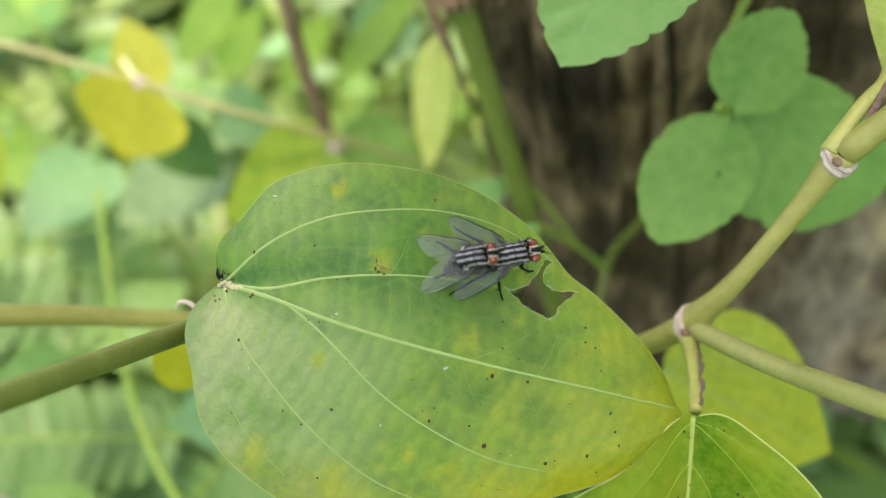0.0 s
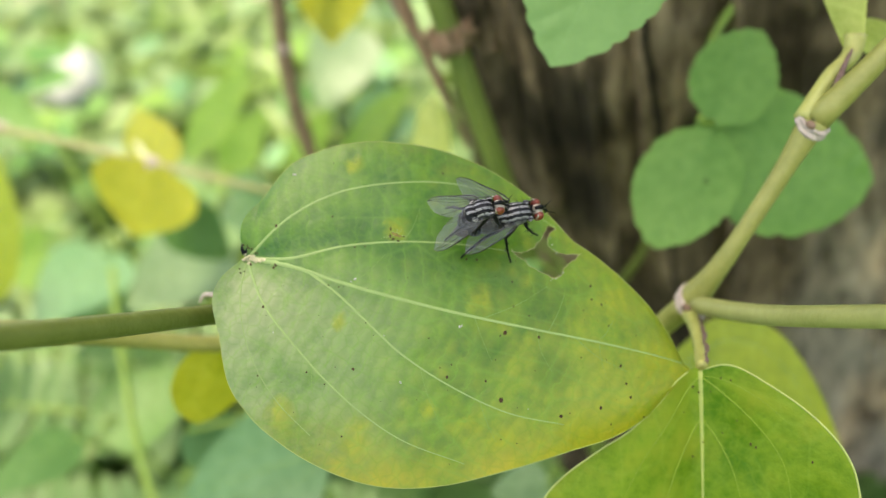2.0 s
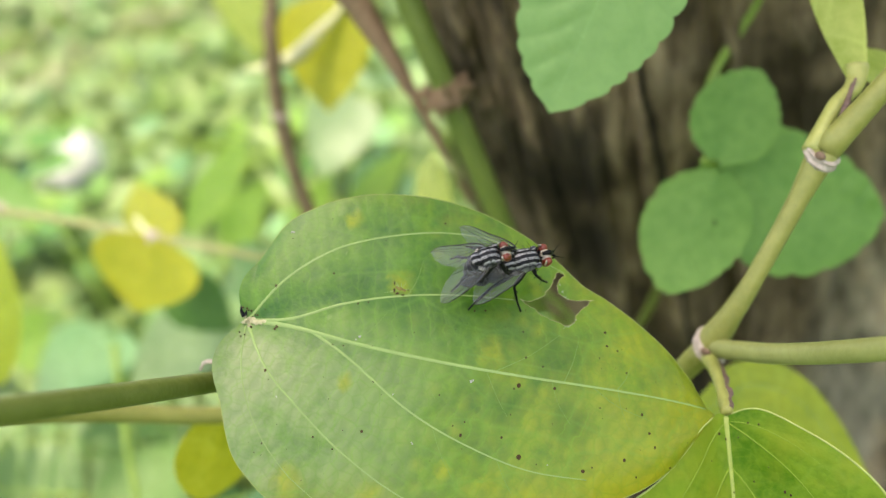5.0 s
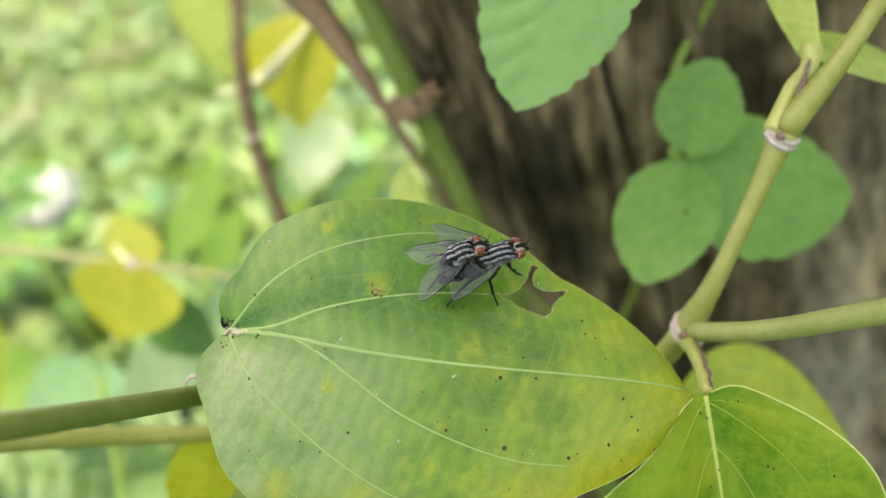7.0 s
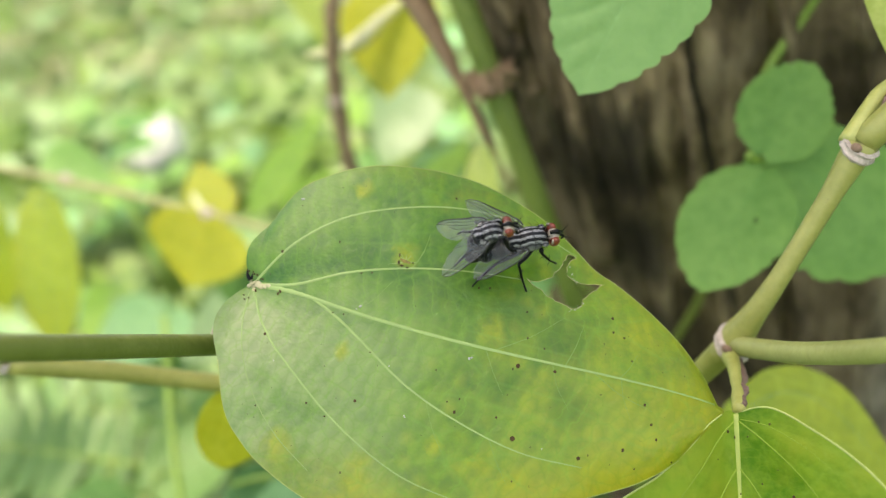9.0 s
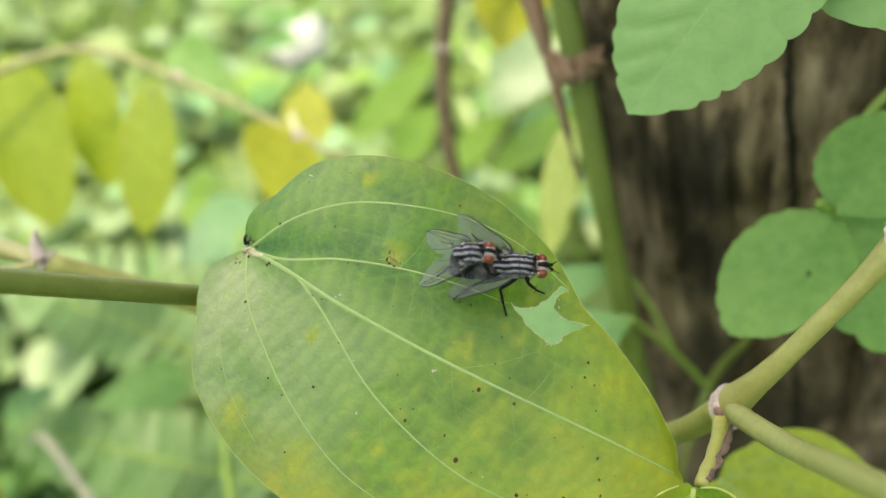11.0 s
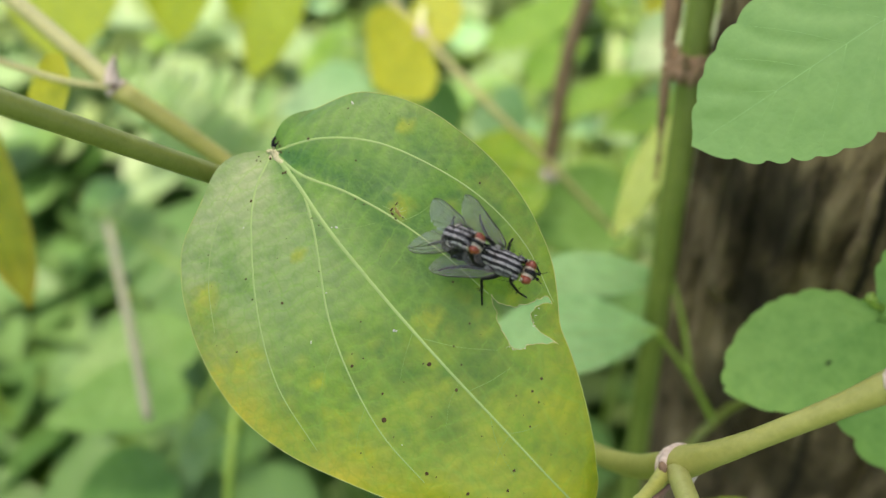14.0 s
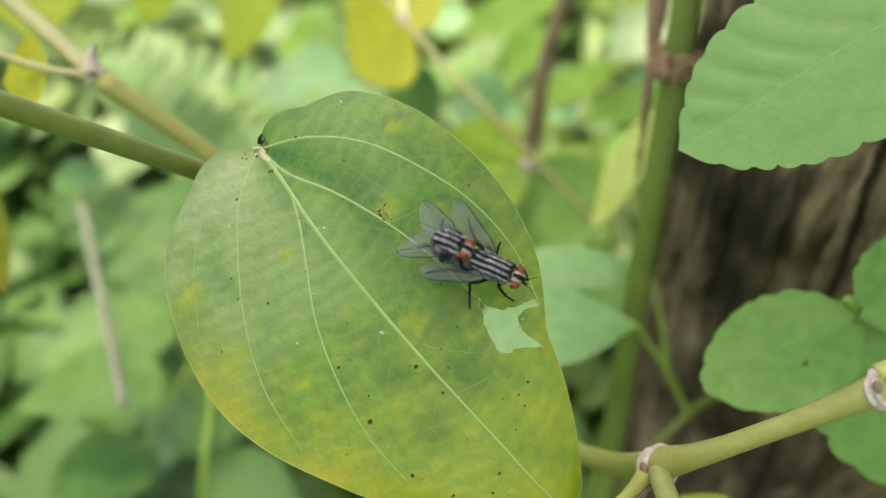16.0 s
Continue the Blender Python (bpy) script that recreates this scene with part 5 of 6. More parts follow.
yellow((0.0018, 0.1895, 0.6480), (-0.0107, 0.1966, 0.6035), (-0.05, -0.40, 0.92), M_PALE, "pale yellow-green narrow leaf", LANCE, 0.06, 0.2, 0.72)
yellow((-0.0117, 0.2682, 0.6781), (-0.0235, 0.2487, 0.6492), (-0.3, -0.9, 0.2), material=M_YELLOW, label="drooping yellow leaf on the twig", droop=0.08, cup=0.5, wide=1.1)
stem_part(back_vine, [(-0.0060, 0.2640, 0.6800), (-0.0093, 0.2625, 0.6755), (-0.0191, 0.2572, 0.6708), (-0.0283, 0.2515, 0.6672), (-0.0358, 0.2498, 0.6671), (-0.0430, 0.2492, 0.6687)], (0.0006, 0.0012, 0.0020, 0.0026, 0.0020, 0.0006), M_CREAM, "rolled_leaf", "pale rolled leaf edge on the twig")
yellow((-0.0370, 0.2930, 0.7010), (-0.0397, 0.2720, 0.6660), (0.1, -0.95, 0.2), M_STRAP, "pale yellow-green leaf high on the twig", wide=0.7)
yellow((-0.0330, 0.2120, 0.6060), (-0.0720, 0.2040, 0.6000), (0.1, -0.6, 0.8), M_LEAF_B, "yellow-green leaf at the node", droop=0.15)

stick = thing("dry_stick", (-0.0990, 0.1090, 0.5600), "dry grey plant stalk, broken at the end", "stick")
stem_part(stick, [(-0.0935, 0.1040, 0.5745), (-0.1300, 0.1360, 0.5650), (-0.1750, 0.1750, 0.5536), (-0.2400, 0.2300, 0.5000)], (0.0013, 0.0015, 0.0017), M_STICK, "stalk", knob=0.0005)


# ---- ferns ----
def pinna_mesh(length):
    k = ((0, .10), (.1, .17), (.4, .19), (.75, .16), (.93, .09), (1, 0.02))
    return Leaf(length, k, lobe=0.0, droop=0.08, cup=-0.3).mesh("leaflet", M_FERN, 8, 4)


PINNA = pinna_mesh(0.024)


def frond(parent, a, b, normal, count, size, sag=0.06):
    """A fern frond: its rachis, and leaflets in pairs."""
    a, b = Vector(a), Vector(b)
    n = Vector(normal).normalized()
    L = (b - a).length
    x = (b - a).normalized()
    y = n.cross(x).normalized()
    n = x.cross(y)
    curve = lambda t: a + x * L * t + n * (L * sag * 4 * t * (1 - t))
    rachis = stem_part(parent, [curve(t) for t in (0, .25, .5, .75, 1)], (0.0009, 0.0004), M_PETIOLE, "rachis", sides=8)
    inv = parent.matrix_basis.inverted()
    for i in range(count):
        t = 0.06 + 0.92 * i / count
        k = size * (math.sin(math.pi * (0.22 + 0.74 * t)) ** 0.8) / 0.024
        for sign in (1, -1):
            ob = new("leaflet", PINNA)
            ob.parent = rachis
            d = (y * sign + x * 0.28 + n * random.uniform(-.15, .15)).normalized()
            ob.matrix_basis = inv @ facing(curve(t), curve(t) + d, n + x * random.uniform(-.25, .25)) @ Matrix.Scale(k, 4)


def fern(place, fronds, label):
    f = thing("fern", place, label, "fern", "ferns in the undergrowth")
    for a, b, n, count, size in fronds:
        frond(f, a, b, n, count, size)


fern((-0.12, 0.20, 0.45), (
    ((-0.1100, 0.1960, 0.5120), (-0.2300, 0.2100, 0.5300), (0.1, -0.55, 0.8), 15, 0.021),
    ((-0.1230, 0.2200, 0.5450), (-0.2400, 0.2500, 0.5750), (0.1, -0.55, 0.8), 15, 0.018),
    ((-0.1050, 0.1900, 0.5000), (-0.1500, 0.1650, 0.4600), (0.1, -0.4, 0.9), 9, 0.018),
    ((-0.1020, 0.1850, 0.5100), (-0.0350, 0.1750, 0.5050), (0.0, -0.5, 0.8), 10, 0.020),
    ((-0.1200, 0.2300, 0.5300), (-0.1450, 0.2900, 0.6000), (0.2, -0.7, 0.6), 12, 0.017),
), "light green fern with rows of oblong leaflets")
fern((-0.20, 0.38, 0.44), (
    ((-0.1100, 0.3300, 0.4900), (-0.3200, 0.3200, 0.5300), (0.0, -0.6, 0.8), 16, 0.026),
), "light green fern with rows of oblong leaflets")


# ---- undergrowth ----
def leaf_cloud(name, count, area, high, size, shape, material, label, seed, upright=0.35, curl=0.2, clump=7):
    """Countless loose leaves of low plants, each a bent blade."""
    rs = np.random.RandomState(seed)
    x0, x1, y0, y1 = area
    groups = count // clump + 1
    gx, gy = rs.uniform(x0, x1, groups), rs.uniform(y0, y1, groups)
    gx, gy = gx + rs.normal(0, 0.06, groups) * (x1 - x0), gy + np.abs(rs.normal(0, 0.05, groups)) * (y1 - y0)
    gh = rs.uniform(high[0], high[1], groups) * (0.55 + 0.45 * rs.rand(groups))
    g = rs.randint(0, groups, count)
    L = size * rs.uniform(0.55, 1.25, count) * (1 + 0.25 * np.maximum(gy[g] - 0.8, 0))
    cx = gx[g] + rs.normal(0, size * 0.8, count)
    cy = gy[g] + rs.normal(0, size * 0.8, count)
    cz = np.array([ground_height(a, b) for a, b in zip(gx, gy)])[g] + gh[g] * rs.uniform(0.25, 1.0, count)
    yaw = rs.uniform(0, 2 * math.pi, count)
    tilt = rs.normal(0, 1, count) * upright
    ns = 5
    s = np.linspace(0, 1, ns)
    w = np.maximum(spline(shape, s)[:, 0], 0.004)
    lx = (s[:, None] * np.ones(3)).ravel()
    ly = (w[:, None] * np.array([-1, 0, 1])).ravel()
    lz = (-curl * s[:, None] ** 2 + 0.25 * np.abs(w[:, None] * np.array([-1, 0, 1]))).ravel()
    X, Y, Z = lx[None] * L[:, None], ly[None] * L[:, None], lz[None] * L[:, None] * rs.uniform(0, 1.6, count)[:, None]
    ct, st = np.cos(tilt)[:, None], np.sin(tilt)[:, None]
    X, Z = X * ct - Z * st, X * st + Z * ct
    roll = rs.normal(0, 0.45, count)[:, None]
    Y, Z = Y * np.cos(roll) - Z * np.sin(roll), Y * np.sin(roll) + Z * np.cos(roll)
    cw, sw = np.cos(yaw)[:, None], np.sin(yaw)[:, None]
    P = np.stack([cx[:, None] + X * cw - Y * sw, cy[:, None] + X * sw + Y * cw, np.maximum(cz[:, None] + Z, GROUND - 0.01)], -1)
    quad = np.array([(i * 3 + j, i * 3 + j + 1, i * 3 + j + 4, i * 3 + j + 3) for i in range(ns - 1) for j in range(2)])
    F = (quad[None] + (np.arange(count) * ns * 3)[:, None, None]).reshape(-1, 4)
    me = bpy.data.meshes.new(name)
    me.from_pydata(P.reshape(-1, 3).tolist(), [], F.tolist())
    me.materials.append(material)
    me.polygons.foreach_set("use_smooth", [True] * len(me.polygons))
    return tagged(new(name, me), label, "undergrowth", kind="stuff")


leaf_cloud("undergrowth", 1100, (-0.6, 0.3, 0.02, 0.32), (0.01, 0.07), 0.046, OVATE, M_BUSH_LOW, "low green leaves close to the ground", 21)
leaf_cloud("grass", 500, (-0.6, 0.3, 0.02, 0.32), (0.01, 0.05), 0.06, tuple((s, w * 0.32) for s, w in LANCE), M_BLADE, "short yellow-green grass", 22, 0.6, 0.35, 9)
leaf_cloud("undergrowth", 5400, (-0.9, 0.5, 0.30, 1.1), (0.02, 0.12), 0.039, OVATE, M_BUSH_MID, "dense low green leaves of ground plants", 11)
leaf_cloud("undergrowth", 2900, (-0.9, 0.5, 0.30, 1.1), (0.03, 0.14), 0.036, ROUND, M_BUSH_T, "round blue-green leaves of ground plants", 12)
leaf_cloud("grass", 2600, (-0.9, 0.5, 0.32, 1.1), (0.02, 0.12), 0.085, tuple((s, w * 0.32) for s, w in LANCE), M_BLADE, "yellow-green grass blades", 13, 0.7, 0.35, 9)
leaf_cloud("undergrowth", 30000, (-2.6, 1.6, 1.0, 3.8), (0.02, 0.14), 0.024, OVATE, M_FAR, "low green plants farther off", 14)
leaf_cloud("undergrowth", 8000, (-2.4, 1.4, 1.1, 3.4), (0.03, 0.16), 0.028, ROUND, M_BUSH_T, "pale round leaves farther off", 15)
leaf_cloud("grass", 5000, (-2.4, 1.4, 0.9, 3.4), (0.02, 0.12), 0.10, tuple((s, w * 0.28) for s, w in LANCE), M_BLADE, "yellow-green grass farther off", 16, 0.7, 0.35, 9)
leaf_cloud("undergrowth", 26000, (-5.0, 5.0, 0.9, 8.5), (0.01, 0.13), 0.050, OVATE, M_BUSH_MID, "green ground plants all round", 18, 0.4, 0.2, 9)
leaf_cloud("undergrowth", 9000, (-4.0, 4.0, -3.5, -0.35), (0.01, 0.10), 0.050, OVATE, M_BUSH_MID, "green ground plants behind", 19, 0.4, 0.2, 9)
leaf_cloud("leaf_litter", 1800, (-1.6, 0.8, 0.55, 2.4), (0.0, 0.05), 0.035, LANCE, M_LITTER, "straw-coloured dry leaves on the ground", 17, 0.3)


def build_stone():
    bm = bmesh.new()
    bmesh.ops.create_icosphere(bm, subdivisions=3, radius=1.0)
    for w in bm.verts:
        q = w.co.normalized()
        w.co = Vector((q.x * 0.030, q.y * 0.022, q.z * 0.025 + q.x * 0.008)) * (1 + 0.25 * noise.noise(q * 1.7))
    ob = new("stone", mesh_from(bm, "stone", M_STONE))
    ob.matrix_basis = Matrix.Translation((-0.254, 0.684, 0.519))
    tagged(ob, "pale whitish stone among the plants", "stone")


build_stone()


# ---- low broad-leaved plants between the vine and the open ground ----
BROAD = tuple((s, w * 0.95) for s, w in OVATE)
OVAL = tuple((s, w * 0.72) for s, w in OVATE)
BLADE = tuple((s, w * 0.62) for s, w in LANCE)


def low_plant(label, leaves, group="low plants in the undergrowth"):
    """A small plant: one upright stem from the ground, a petiole and a blade for each (base, tip, normal, shape, material)."""
    base = Vector((0, 0, 0))
    for b, *_ in leaves:
        base += Vector(b) / len(leaves)
    foot = Vector((base.x + 0.012, base.y + 0.02, ground_height(base.x, base.y) - 0.005))
    crown = Vector((base.x + 0.006, base.y + 0.012, max(b[2] for b, *_ in leaves) - 0.012))
    plant = thing("low_plant", foot, label, "plant", group)
    stem_part(plant, [foot, foot.lerp(crown, 0.5) + Vector((0.004, 0.002, 0)), crown], (0.0016, 0.0010), M_PETIOLE, "stem", sides=8)
    for i, (b, t, normal, shape, material) in enumerate(leaves):
        b, t = Vector(b), Vector(t)
        start = foot.lerp(crown, 0.55 + 0.45 * (i + 1) / len(leaves))
        stem_part(plant, [start, start.lerp(b, 0.5) + Vector((0, 0, 0.004)), b], (0.0008, 0.0005), M_PETIOLE, "petiole", sides=7, per=4)
        L = (t - b).length
        leaf_part(plant, Leaf(L, shape, lobe=0.02, droop=0.10, cup=0.35, wave=0.012, seed=i + L * 700), facing(b, t, normal), material, "", veins=(0.45, -0.45), ns=26, nv=14, r=0.00028, vein_material=M_VEIN_SOFT)
    return plant


TOWARDS = (0.0, -0.75, 0.6)
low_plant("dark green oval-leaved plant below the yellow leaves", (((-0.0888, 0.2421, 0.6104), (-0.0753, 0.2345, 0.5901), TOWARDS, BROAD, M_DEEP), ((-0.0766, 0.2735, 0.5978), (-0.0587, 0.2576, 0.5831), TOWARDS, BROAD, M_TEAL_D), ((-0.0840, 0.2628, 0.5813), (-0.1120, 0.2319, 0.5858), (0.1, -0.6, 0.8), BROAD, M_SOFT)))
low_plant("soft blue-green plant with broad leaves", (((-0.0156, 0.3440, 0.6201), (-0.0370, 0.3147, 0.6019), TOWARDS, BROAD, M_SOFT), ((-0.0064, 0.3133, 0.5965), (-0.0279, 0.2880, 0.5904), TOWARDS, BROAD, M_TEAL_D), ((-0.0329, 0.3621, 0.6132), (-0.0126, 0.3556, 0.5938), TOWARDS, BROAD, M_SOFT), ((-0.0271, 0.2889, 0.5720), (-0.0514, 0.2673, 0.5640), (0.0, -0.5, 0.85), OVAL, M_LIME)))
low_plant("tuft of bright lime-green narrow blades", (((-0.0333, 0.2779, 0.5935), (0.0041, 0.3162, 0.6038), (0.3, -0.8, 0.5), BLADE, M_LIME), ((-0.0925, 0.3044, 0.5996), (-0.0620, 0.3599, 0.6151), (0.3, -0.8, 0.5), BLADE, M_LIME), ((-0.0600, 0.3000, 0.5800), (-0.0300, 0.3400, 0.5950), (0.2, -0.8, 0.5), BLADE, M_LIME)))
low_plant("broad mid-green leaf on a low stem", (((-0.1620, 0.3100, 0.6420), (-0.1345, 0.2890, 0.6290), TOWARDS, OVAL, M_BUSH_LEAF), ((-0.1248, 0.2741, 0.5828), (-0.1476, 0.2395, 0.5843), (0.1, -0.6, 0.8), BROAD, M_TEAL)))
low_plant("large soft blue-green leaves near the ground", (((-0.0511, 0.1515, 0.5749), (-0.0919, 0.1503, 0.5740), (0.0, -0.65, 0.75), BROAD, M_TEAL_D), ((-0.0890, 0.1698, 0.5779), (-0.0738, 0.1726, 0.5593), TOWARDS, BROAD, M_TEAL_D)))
low_plant("small pale green leaf at the foot of the trunk", (((0.0032, 0.1208, 0.5750), (-0.0099, 0.1163, 0.5830), (0.0, -0.6, 0.8), BROAD, M_SOFT),))
low_plant("large soft green leaves spread over the ground", (((-0.1302, 0.1540, 0.5224), (-0.1476, 0.1134, 0.5350), (0.2, -0.3, 0.95), OVAL, M_BUSH_LEAF), ((-0.1447, 0.1774, 0.5213), (-0.1659, 0.1353, 0.5233), (0.2, -0.3, 0.95), OVAL, M_BUSH_LEAF), ((-0.1319, 0.1429, 0.4898), (-0.1390, 0.1087, 0.5029), (0.1, -0.3, 0.95), BROAD, M_DEEP)))
low_plant("blue-green leaf among the ferns", (((-0.1330, 0.1974, 0.5628), (-0.1533, 0.1754, 0.5711), (0.1, -0.5, 0.85), OVAL, M_DEEP), ((-0.1330, 0.2100, 0.5500), (-0.1000, 0.2300, 0.5560), (0.0, -0.5, 0.85), BROAD, M_BUSH_LEAF)))
low_plant("pale yellow-green leaves in the undergrowth", (((-0.1757, 0.3050, 0.5759), (-0.1434, 0.2949, 0.5699), TOWARDS, BROAD, M_LIME), ((-0.0927, 0.3617, 0.5634), (-0.0661, 0.3588, 0.5898), TOWARDS, OVAL, M_LIME), ((-0.1992, 0.2079, 0.5500), (-0.1997, 0.1858, 0.5520), TOWARDS, BROAD, M_DEEP)))
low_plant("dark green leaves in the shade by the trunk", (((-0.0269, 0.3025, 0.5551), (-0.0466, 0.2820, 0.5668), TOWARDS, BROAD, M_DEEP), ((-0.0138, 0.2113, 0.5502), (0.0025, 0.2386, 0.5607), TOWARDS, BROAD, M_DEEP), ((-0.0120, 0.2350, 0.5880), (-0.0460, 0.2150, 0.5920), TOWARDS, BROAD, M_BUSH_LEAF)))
# a bare lime stalk among the ferns
stalk = thing("lime_stalk", (-0.0960, 0.1300, ground_height(-0.096, 0.13)), "thin upright lime-green stalk among the ferns", "stalk")
stem_part(stalk, [(-0.0960, 0.1300, 0.4200), (-0.0890, 0.1293, 0.5480), (-0.1007, 0.1562, 0.5692), (-0.1026, 0.1849, 0.5957), (-0.1007, 0.2050, 0.6156)], (0.0015, 0.0012, 0.0010), M_PETIOLE, "stem", sides=10)
# more of the same farther back, each turned its own way
spread = random.Random(12)
for j in range(34):
    x, y = spread.uniform(-0.42, 0.06), spread.uniform(0.36, 0.75)
    z, L = ground_height(x, y) + spread.uniform(0.07, 0.15), spread.uniform(0.026, 0.046)
    leaves = []
    for i in range(spread.randrange(3, 6)):
        a = spread.uniform(0, 2 * math.pi)
        out = Vector((math.cos(a), math.sin(a), spread.uniform(-0.25, 0.35)))
        b = Vector((x, y, z - 0.018 * i)) + out * 0.010
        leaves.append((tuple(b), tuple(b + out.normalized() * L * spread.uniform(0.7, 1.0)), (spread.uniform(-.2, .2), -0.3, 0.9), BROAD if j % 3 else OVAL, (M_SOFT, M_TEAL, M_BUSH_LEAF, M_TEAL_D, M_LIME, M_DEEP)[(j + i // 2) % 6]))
    low_plant(("soft green", "blue-green", "lime-green", "dark green")[j % 4] + " broad-leaved ground plant", leaves)


# ---- the flies ----
def leaf_to_world(p):
    return LEAF_POSE @ (Vector(p) * MM)


def fly_pose(origin, ahead, left):
    """A fly's pose from places on the large leaf, in millimetres of its own axes."""
    r = LEAF_POSE.to_3x3()
    x = (r @ Vector(ahead)).normalized()
    y = r @ Vector(left)
    y = (y - x * y.dot(x)).normalized()
    return Matrix.Translation(leaf_to_world(origin)) @ Matrix((x, y, x.cross(y))).transposed().to_4x4()


def wing_part(fly, hinge, tip, normal, width, name="wing"):
    """A clear wing with its dark veins: a blade in the plane through hinge and tip."""
    m = facing(hinge, tip, normal)
    L = (Vector(tip) - Vector(hinge)).length
    front = ((0, .03), (.06, .07), (.2, .105), (.45, .12), (.7, .12), (.88, .095), (.97, .045), (1, 0.004))
    rear = ((0, .03), (.07, .15), (.2, .27), (.4, .33), (.62, .31), (.82, .21), (.94, .10), (1, 0.004))
    front, rear = (tuple((s, w * abs(width)) for s, w in k) for k in (front, rear))
    turn = 1.0 if width > 0 else -1.0
    blade = Leaf(L, *((front, rear) if width > 0 else (rear, front)), lobe=0.0, cup=-0.25, wave=0.012, seed=1)
    ob = new(name, blade.mesh(name, M_WING, 20, 12))
    ob.parent, ob.matrix_basis = fly, m
    tagged(ob, "clear smoky wing with dark veins")
    bm = bmesh.new()
    s = np.linspace(0, 1, 20)
    x, y, z = blade.point(s, np.full(20, 0.98 * turn))
    tube_bm(bm, np.stack([x, y, z], -1), (0.00009, 0.00004), 6)
    part("wing_vein", bm, M_WVEIN, ob)
    for rows, r in (
        (((0, 0), (.3, .62), (.62, .90)), .00006), (((0, 0), (.3, .25), (.7, .45), (.97, .35)), .00006), (((0.05, 0), (.35, -.10), (.7, -.02), (.94, .15)), .00005),
        (((0.08, -.05), (.3, -.28), (.55, -.34), (.72, -.15), (.80, .1)), .00005), (((0.05, -.05), (.22, -.45), (.5, -.72), (.66, -.95)), .00005), (((.42, -.12), (.46, -.32)), .00004), (((.58, -.05), (.64, -.30)), .00004), (((.03, -.1), (.12, -.5), (.25, -.9)), .00004),
    ):
        c = spline(np.column_stack([np.arange(len(rows)), rows]), np.linspace(0, len(rows) - 1, 10))
        x, y, z = blade.point(c[:, 0], c[:, 1] * turn)
        bm = bmesh.new()
        tube_bm(bm, np.stack([x, y, z + 0.00002], -1), (r * 0.72, r * 0.45), 5)
        part("wing_vein", bm, M_WVEIN, ob)


def leg_part(fly, joints):
    """One leg: thigh, shin and foot, with short spines."""
    j = [Vector(p) for p in joints]
    bm = bmesh.new()
    tube_bm(bm, path([j[0], (j[0] + j[1]) * .5, j[1]], 4), (0.00022, 0.00030, 0.00017), 8)
    tube_bm(bm, path([j[1], (j[1] + j[2]) * .5, j[2]], 4), (0.00017, 0.00017, 0.00013), 8)
    for i in range(5):
        a, b = j[2].lerp(j[3], i / 5), j[2].lerp(j[3], (i + 1) / 5)
        tube_bm(bm, [a, a.lerp(b, .5), b], (0.00009, 0.00014, 0.00010), 6)
    rnd = random.Random(int(abs(j[1].x) * 1e7) % 997)
    for i in range(14):
        k = rnd.randrange(2)
        a = j[k].lerp(j[k + 1], rnd.uniform(.2, 1))
        d = Vector((rnd.uniform(-1, 1), rnd.uniform(-1, 1), rnd.uniform(-1, 1))).normalized()
        tube_bm(bm, [a, a + d * 0.0004, a + d * 0.0007], (0.00004, 0.00003, 0.00001), 4)
    part("leg", bm, M_BLACK, fly)


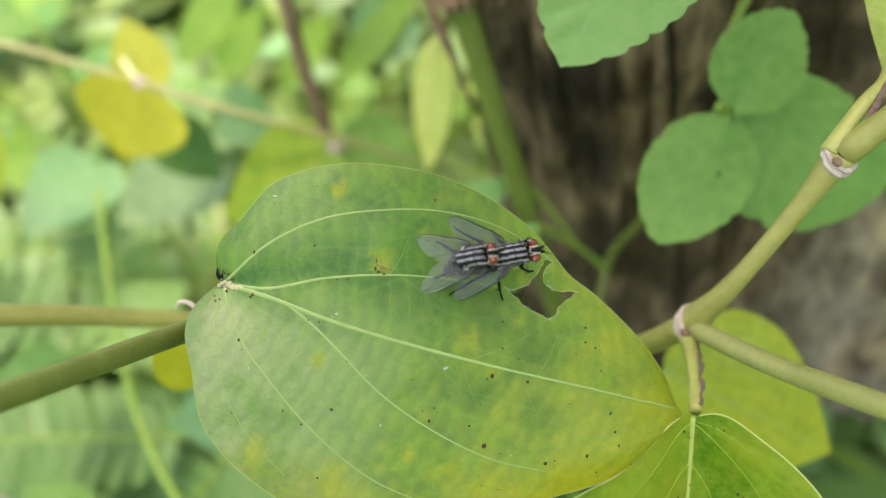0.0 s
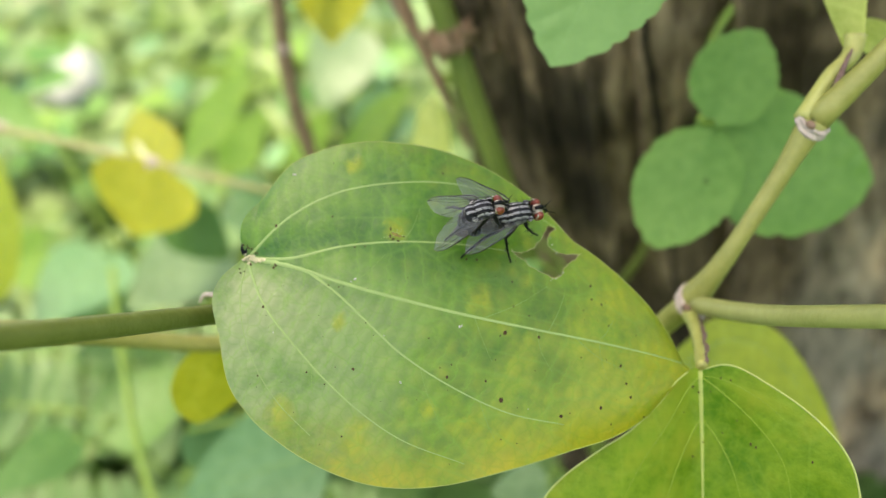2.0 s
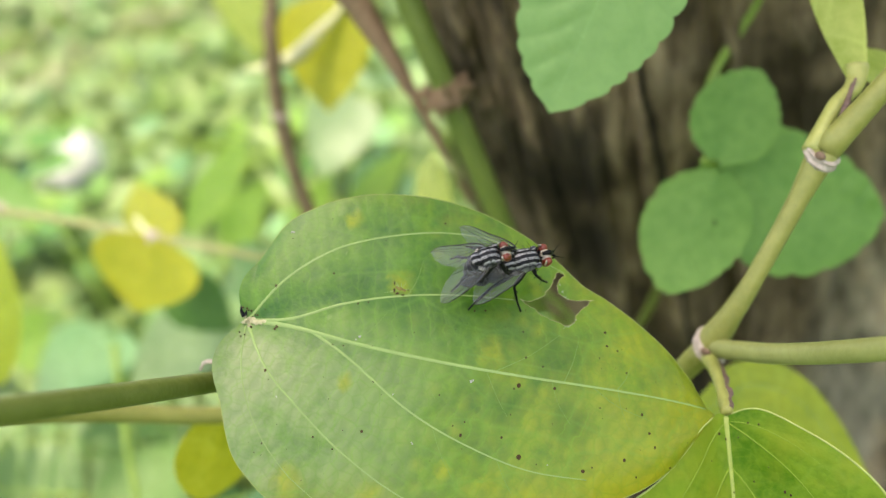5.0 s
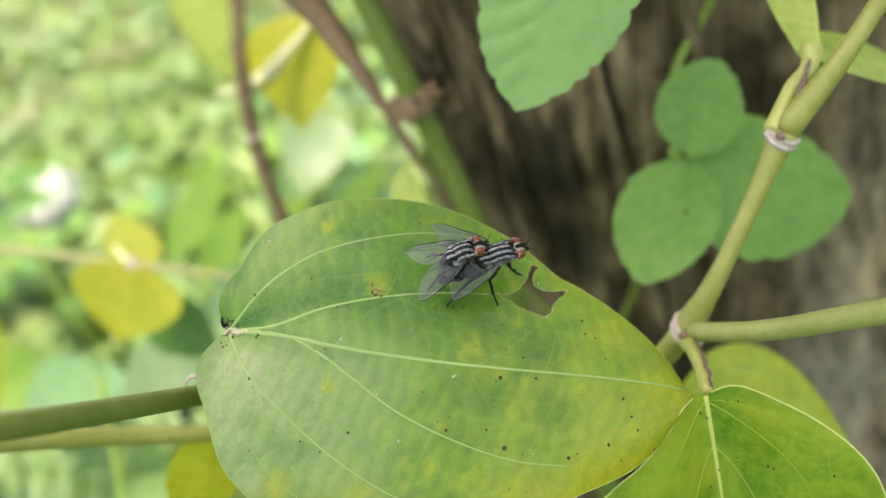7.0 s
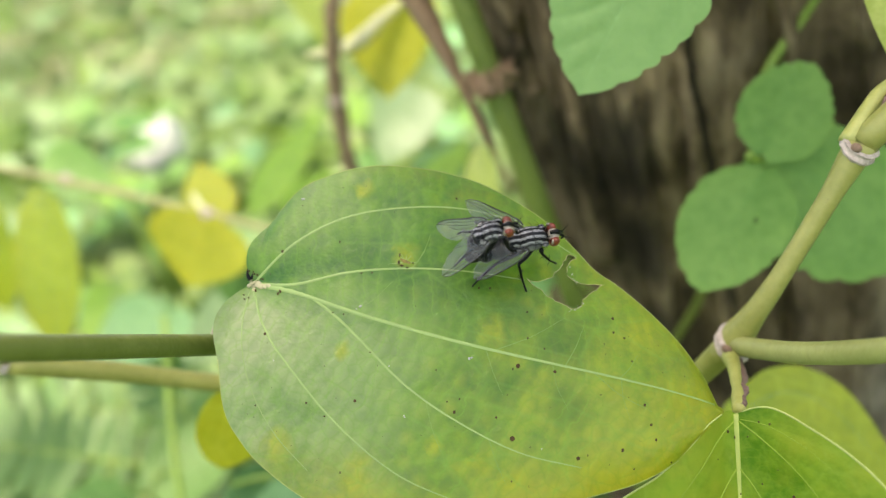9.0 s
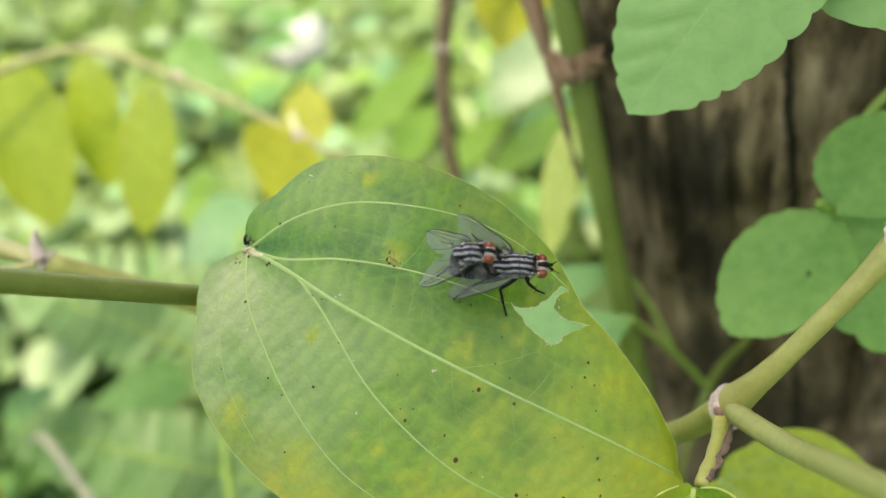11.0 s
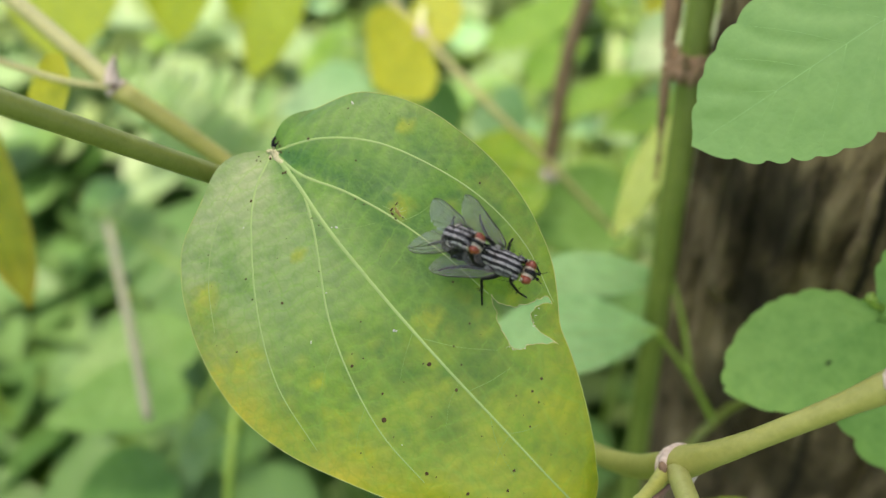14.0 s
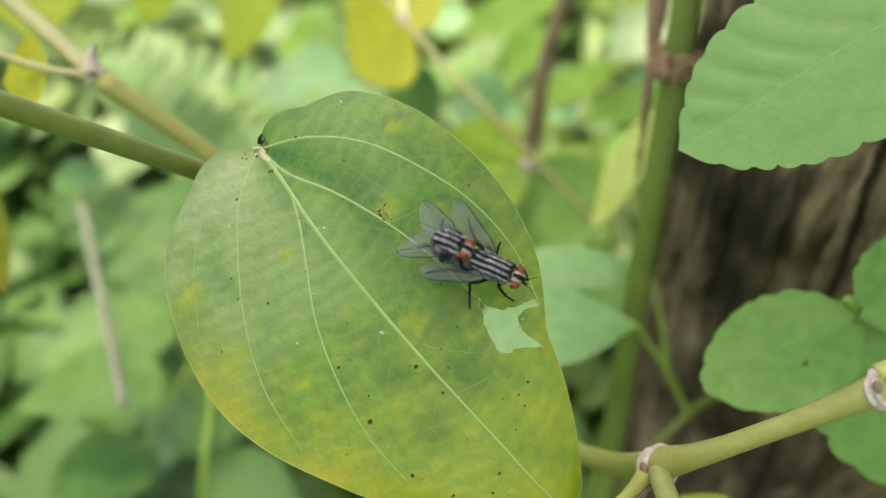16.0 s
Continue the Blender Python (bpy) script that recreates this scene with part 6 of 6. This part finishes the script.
def build_fly(m, k, half, label, abdomen, wings, legs):
    """A flesh fly, x ahead, y to its left, z up, k its size; abdomen, wings and legs from places on the leaf."""
    fly = thing("fly", (0, 0, 0), label, "fly", "pair of flies")
    fly.matrix_basis = m
    inv = m.inverted()
    at = lambda p: inv @ leaf_to_world(p)
    ax = ((1, 0, 0), (0, 1, 0), (0, 0, 1))

    def chest(q):
        """Squared shoulders, a flat back and a slight waist at the suture."""
        w = 1.0 + 0.13 * (1 - q.x * q.x) - 0.10 * q.x - 0.05 * math.exp(-((q.x - 0.05) / 0.10) ** 2)
        return (math.copysign(abs(q.x) ** 0.86, q.x), q.y * w, q.z * (1.0 if q.z < 0 else 1.06 + 0.06 * (1 - q.x * q.x)))

    bm = bmesh.new()
    ball_bm(bm, (0, 0, 0), ax, (half, 0.00127 * k, 0.00132 * k), 36, 24, chest)
    part("thorax", bm, M_THORAX, fly, "silver-grey thorax with black stripes")
    bm = bmesh.new()
    ball_bm(bm, (-half * 1.02, 0, 0.00055 * k), ((1, 0, -0.25), (0, 1, 0), (0.25, 0, 1)), (0.00085 * k, 0.00095 * k, 0.00055 * k), 20, 12)
    part("scutellum", bm, M_THORAX, fly, "grey rounded shield behind the thorax")
    for sign in (1, -1):
        bm = bmesh.new()
        ball_bm(bm, (-half * 0.80, sign * 0.00122 * k, 0.00010 * k), ((1, 0.5 * sign, 0), (-0.5 * sign, 1, 0.2), (0, -0.2, 1)), (0.00055 * k, 0.00034 * k, 0.00010 * k), 14, 8, lambda q: (q.x, q.y, q.z + 0.6 * q.x * q.x))
        part("calypter", bm, M_SCALE, fly, "pale scale at the wing root")
        bm = bmesh.new()
        ball_bm(bm, (half * 0.72, sign * 0.00105 * k, 0.00045 * k), ax, (0.00042 * k, 0.00034 * k, 0.00036 * k), 12, 8)
        part("shoulder", bm, M_THORAX, fly)
    a0, a1 = Vector((-half * 0.8, 0, -0.0003 * k)), at(abdomen)
    d = (a1 - a0).normalized()
    e = d.cross(Vector((0, 1, 0))).normalized()
    whole = (a1 - a0).length * 1.12
    # overlapping rings that narrow to the tail
    for j, (f, w) in enumerate(((0.16, 0.92), (0.38, 1.0), (0.60, 0.90), (0.80, 0.62))):
        bm = bmesh.new()
        ball_bm(bm, a0 + d * whole * f, (d, e.cross(d), e), (whole * 0.19, 0.00142 * k * w, 0.00125 * k * w), 24, 14, lambda q: (q.x, q.y * (1 - 0.12 * q.x), q.z * (1 - 0.12 * q.x)))
        part("abdomen_ring", bm, M_ABDOMEN, fly, "chequered grey and black abdomen")
    # head
    hx = half + 0.00064 * k
    bm = bmesh.new()
    ball_bm(bm, (hx, 0, -0.0001 * k), ax, (0.00080 * k, 0.00116 * k, 0.00110 * k), 24, 16, lambda q: (q.x * (0.82 if q.x < 0 else 1.0), q.y, q.z))
    head = part("head", bm, M_FACE, fly, "silvery head")
    for sign in (1, -1):
        bm = bmesh.new()
        ball_bm(bm, (hx + 0.00004 * k, sign * 0.00075 * k, 0.00014 * k), ((1, -0.15 * sign, 0), (0.15 * sign, 1, -0.25 * sign), (0, 0.25 * sign, 1)), (0.00063 * k, 0.00056 * k, 0.00094 * k), 24, 16)
        part("eye", bm, M_EYE, head, "brick-red compound eye")
        bm = bmesh.new()
        ring = [Vector((hx - 0.00046 * k + 0.0001 * k * math.cos(t), sign * (0.00095 + 0.00030 * abs(math.cos(t))) * k, (0.00014 + 0.00112 * math.sin(t)) * k)) for t in (math.pi * (0.08 + 0.84 * i / 10) for i in range(11))]
        tube_bm(bm, ring, (0.00004 * k, 0.00010 * k, 0.00004 * k), 6)
        part("eye_rim", bm, M_FACE, head, "silver rim behind the eye")
    bm = bmesh.new()
    tube_bm(bm, path([(hx - 0.0005 * k, 0, 0.00108 * k), (hx + 0.0003 * k, 0, 0.00108 * k), (hx + 0.00080 * k, 0, 0.0004 * k)], 5), (0.00020 * k, 0.00031 * k, 0.00024 * k), 8)
    part("forehead_stripe", bm, M_BLACK, head, "black forehead stripe")
    for sign in (1, -1):
        bm = bmesh.new()
        tube_bm(bm, path([(hx + 0.0008 * k, sign * 0.0002 * k, 0.0005 * k), (hx + 0.0012 * k, sign * 0.00026 * k, 0.0002 * k), (hx + 0.00118 * k, sign * 0.0003 * k, -0.0005 * k)], 4), (0.00014 * k, 0.00017 * k, 0.00009 * k), 7)
        tube_bm(bm, [(hx + 0.0012 * k, sign * 0.0003 * k, 0.0001 * k), (hx + 0.0017 * k, sign * 0.0006 * k, 0.0004 * k), (hx + 0.0021 * k, sign * 0.0009 * k, 0.0006 * k)], (0.00006, 0.00002), 5)
        part("antenna", bm, M_BLACK, head)
    bm = bmesh.new()
    tube_bm(bm, path([(hx + 0.0004 * k, 0, -0.0009 * k), (hx + 0.0007 * k, 0, -0.0014 * k), (hx + 0.0008 * k, 0, -0.0019 * k)], 4), (0.00026 * k, 0.00018 * k, 0.00028 * k), 9)
    part("mouthpart", bm, M_BLACK, head)
    # bristles
    bm = bmesh.new()
    rnd = random.Random(7)
    for i in range(90):
        u, w = rnd.uniform(0.15, 1.4), rnd.uniform(0, 2 * math.pi)
        q = Vector((math.cos(u) * math.copysign(1, rnd.uniform(-1, 1)), math.sin(u) * math.cos(w), abs(math.sin(u) * math.sin(w))))
        a = Vector((q.x * half * 0.99, q.y * 0.00150 * k, q.z * 0.00150 * k))
        e = (q + Vector((-0.8, 0, 0.2))).normalized()
        l = rnd.uniform(0.0004, 0.0011) * k
        tube_bm(bm, [a, a + e * l * .5, a + (e + Vector((-.3, 0, 0))).normalized() * l], (0.00004, 0.00003, 0.000008), 4)
    tagged(part("bristles", bm, M_BLACK, fly), kind="stuff")
    for hinge, tip, normal, width in wings:
        wing_part(fly, Vector(hinge) * k * MM, at(tip), inv.to_3x3() @ LEAF_POSE.to_3x3() @ Vector(normal), width)
    for root, knee, ankle, foot in legs:
        leg_part(fly, (Vector(root) * k * MM, at(knee), at(ankle), at(foot)))
    return fly


FRONT_POSE = fly_pose((31.75, 12.45, 8.0), (2.3, 1.15, -0.35), (-0.84, 1.72, -0.15))
front_fly = build_fly(FRONT_POSE, 1.04, 0.0020, "grey-black striped fly with red eyes standing on the leaf", (25.4, 8.9, 6.3), (
    ((-0.7, 1.35, 0.5), (23.3, 14.0, 10.3), (0.0, 0.1, 1), -0.88),
    ((-0.7, -1.35, 0.5), (26.6, 5.7, 9.05), (-0.1, 0.0, 1), 0.92),
), (
    ((1.2, -0.9, -0.9), (33.6, 11.5, 6.6), (34.8, 11.5, 4.8), (35.7, 11.85, 3.3)),
    ((0.2, -1.0, -1.0), (31.2, 9.3, 7.2), (32.2, 8.2, 4.8), (33.0, 7.4, 3.5)),
    ((-0.9, -0.9, -1.0), (28.6, 8.6, 7.2), (27.2, 7.0, 5.2), (26.6, 6.2, 3.7)),
    ((1.2, 0.9, -0.9), (33.4, 14.9, 6.6), (34.0, 15.0, 4.8), (34.6, 14.9, 2.8)),
    ((0.2, 1.0, -1.0), (30.6, 13.7, 6.6), (29.8, 14.6, 4.6), (29.4, 15.2, 2.9)),
    ((-0.9, 0.9, -1.0), (27.8, 13.0, 7.2), (25.8, 13.6, 5.2), (24.8, 14.2, 3.6)),
))
BACK_POSE = fly_pose((27.22, 10.58, 12.30), (3.6, 1.7, 1.05), (-0.55, 1.56, -0.24))
back_fly = build_fly(BACK_POSE, 0.90, 0.00130, "smaller grey-black striped fly with red eyes mounted on another", (25.4, 9.4, 8.2), (
    ((-0.3, 1.3, 0.4), (20.7, 11.1, 7.7), (-0.35, 0.1, 1), -0.85),
    ((-0.3, -1.3, 0.4), (22.95, 5.5, 7.6), (-0.35, 0.0, 1), 0.90),
), (
    ((1.2, -0.8, -1.0), (29.6, 9.8, 10.4), (30.2, 10.0, 9.4), (30.5, 10.6, 8.8)),
    ((0.2, -0.9, -1.0), (27.2, 8.8, 10.0), (27.3, 8.4, 8.6), (27.6, 8.8, 7.4)),
    ((-0.9, -0.8, -1.0), (25.2, 8.4, 9.6), (24.4, 7.6, 7.6), (24.0, 7.4, 6.0)),
    ((1.2, 0.8, -1.0), (28.6, 12.6, 10.4), (29.2, 12.9, 9.4), (29.6, 12.8, 8.8)),
    ((0.2, 0.9, -1.0), (26.4, 11.6, 10.0), (26.2, 12.0, 8.4), (26.2, 12.2, 7.2)),
    ((-0.9, 0.8, -1.0), (24.8, 10.8, 9.6), (23.8, 11.4, 7.2), (23.2, 11.8, 4.6)),
))


def motions():
    """The pair sits still on the leaf all along."""
    walk(front_fly, [(0, FRONT_POSE), (16, FRONT_POSE)])
    walk(back_fly, [(0, BACK_POSE), (16, BACK_POSE)])


motions()
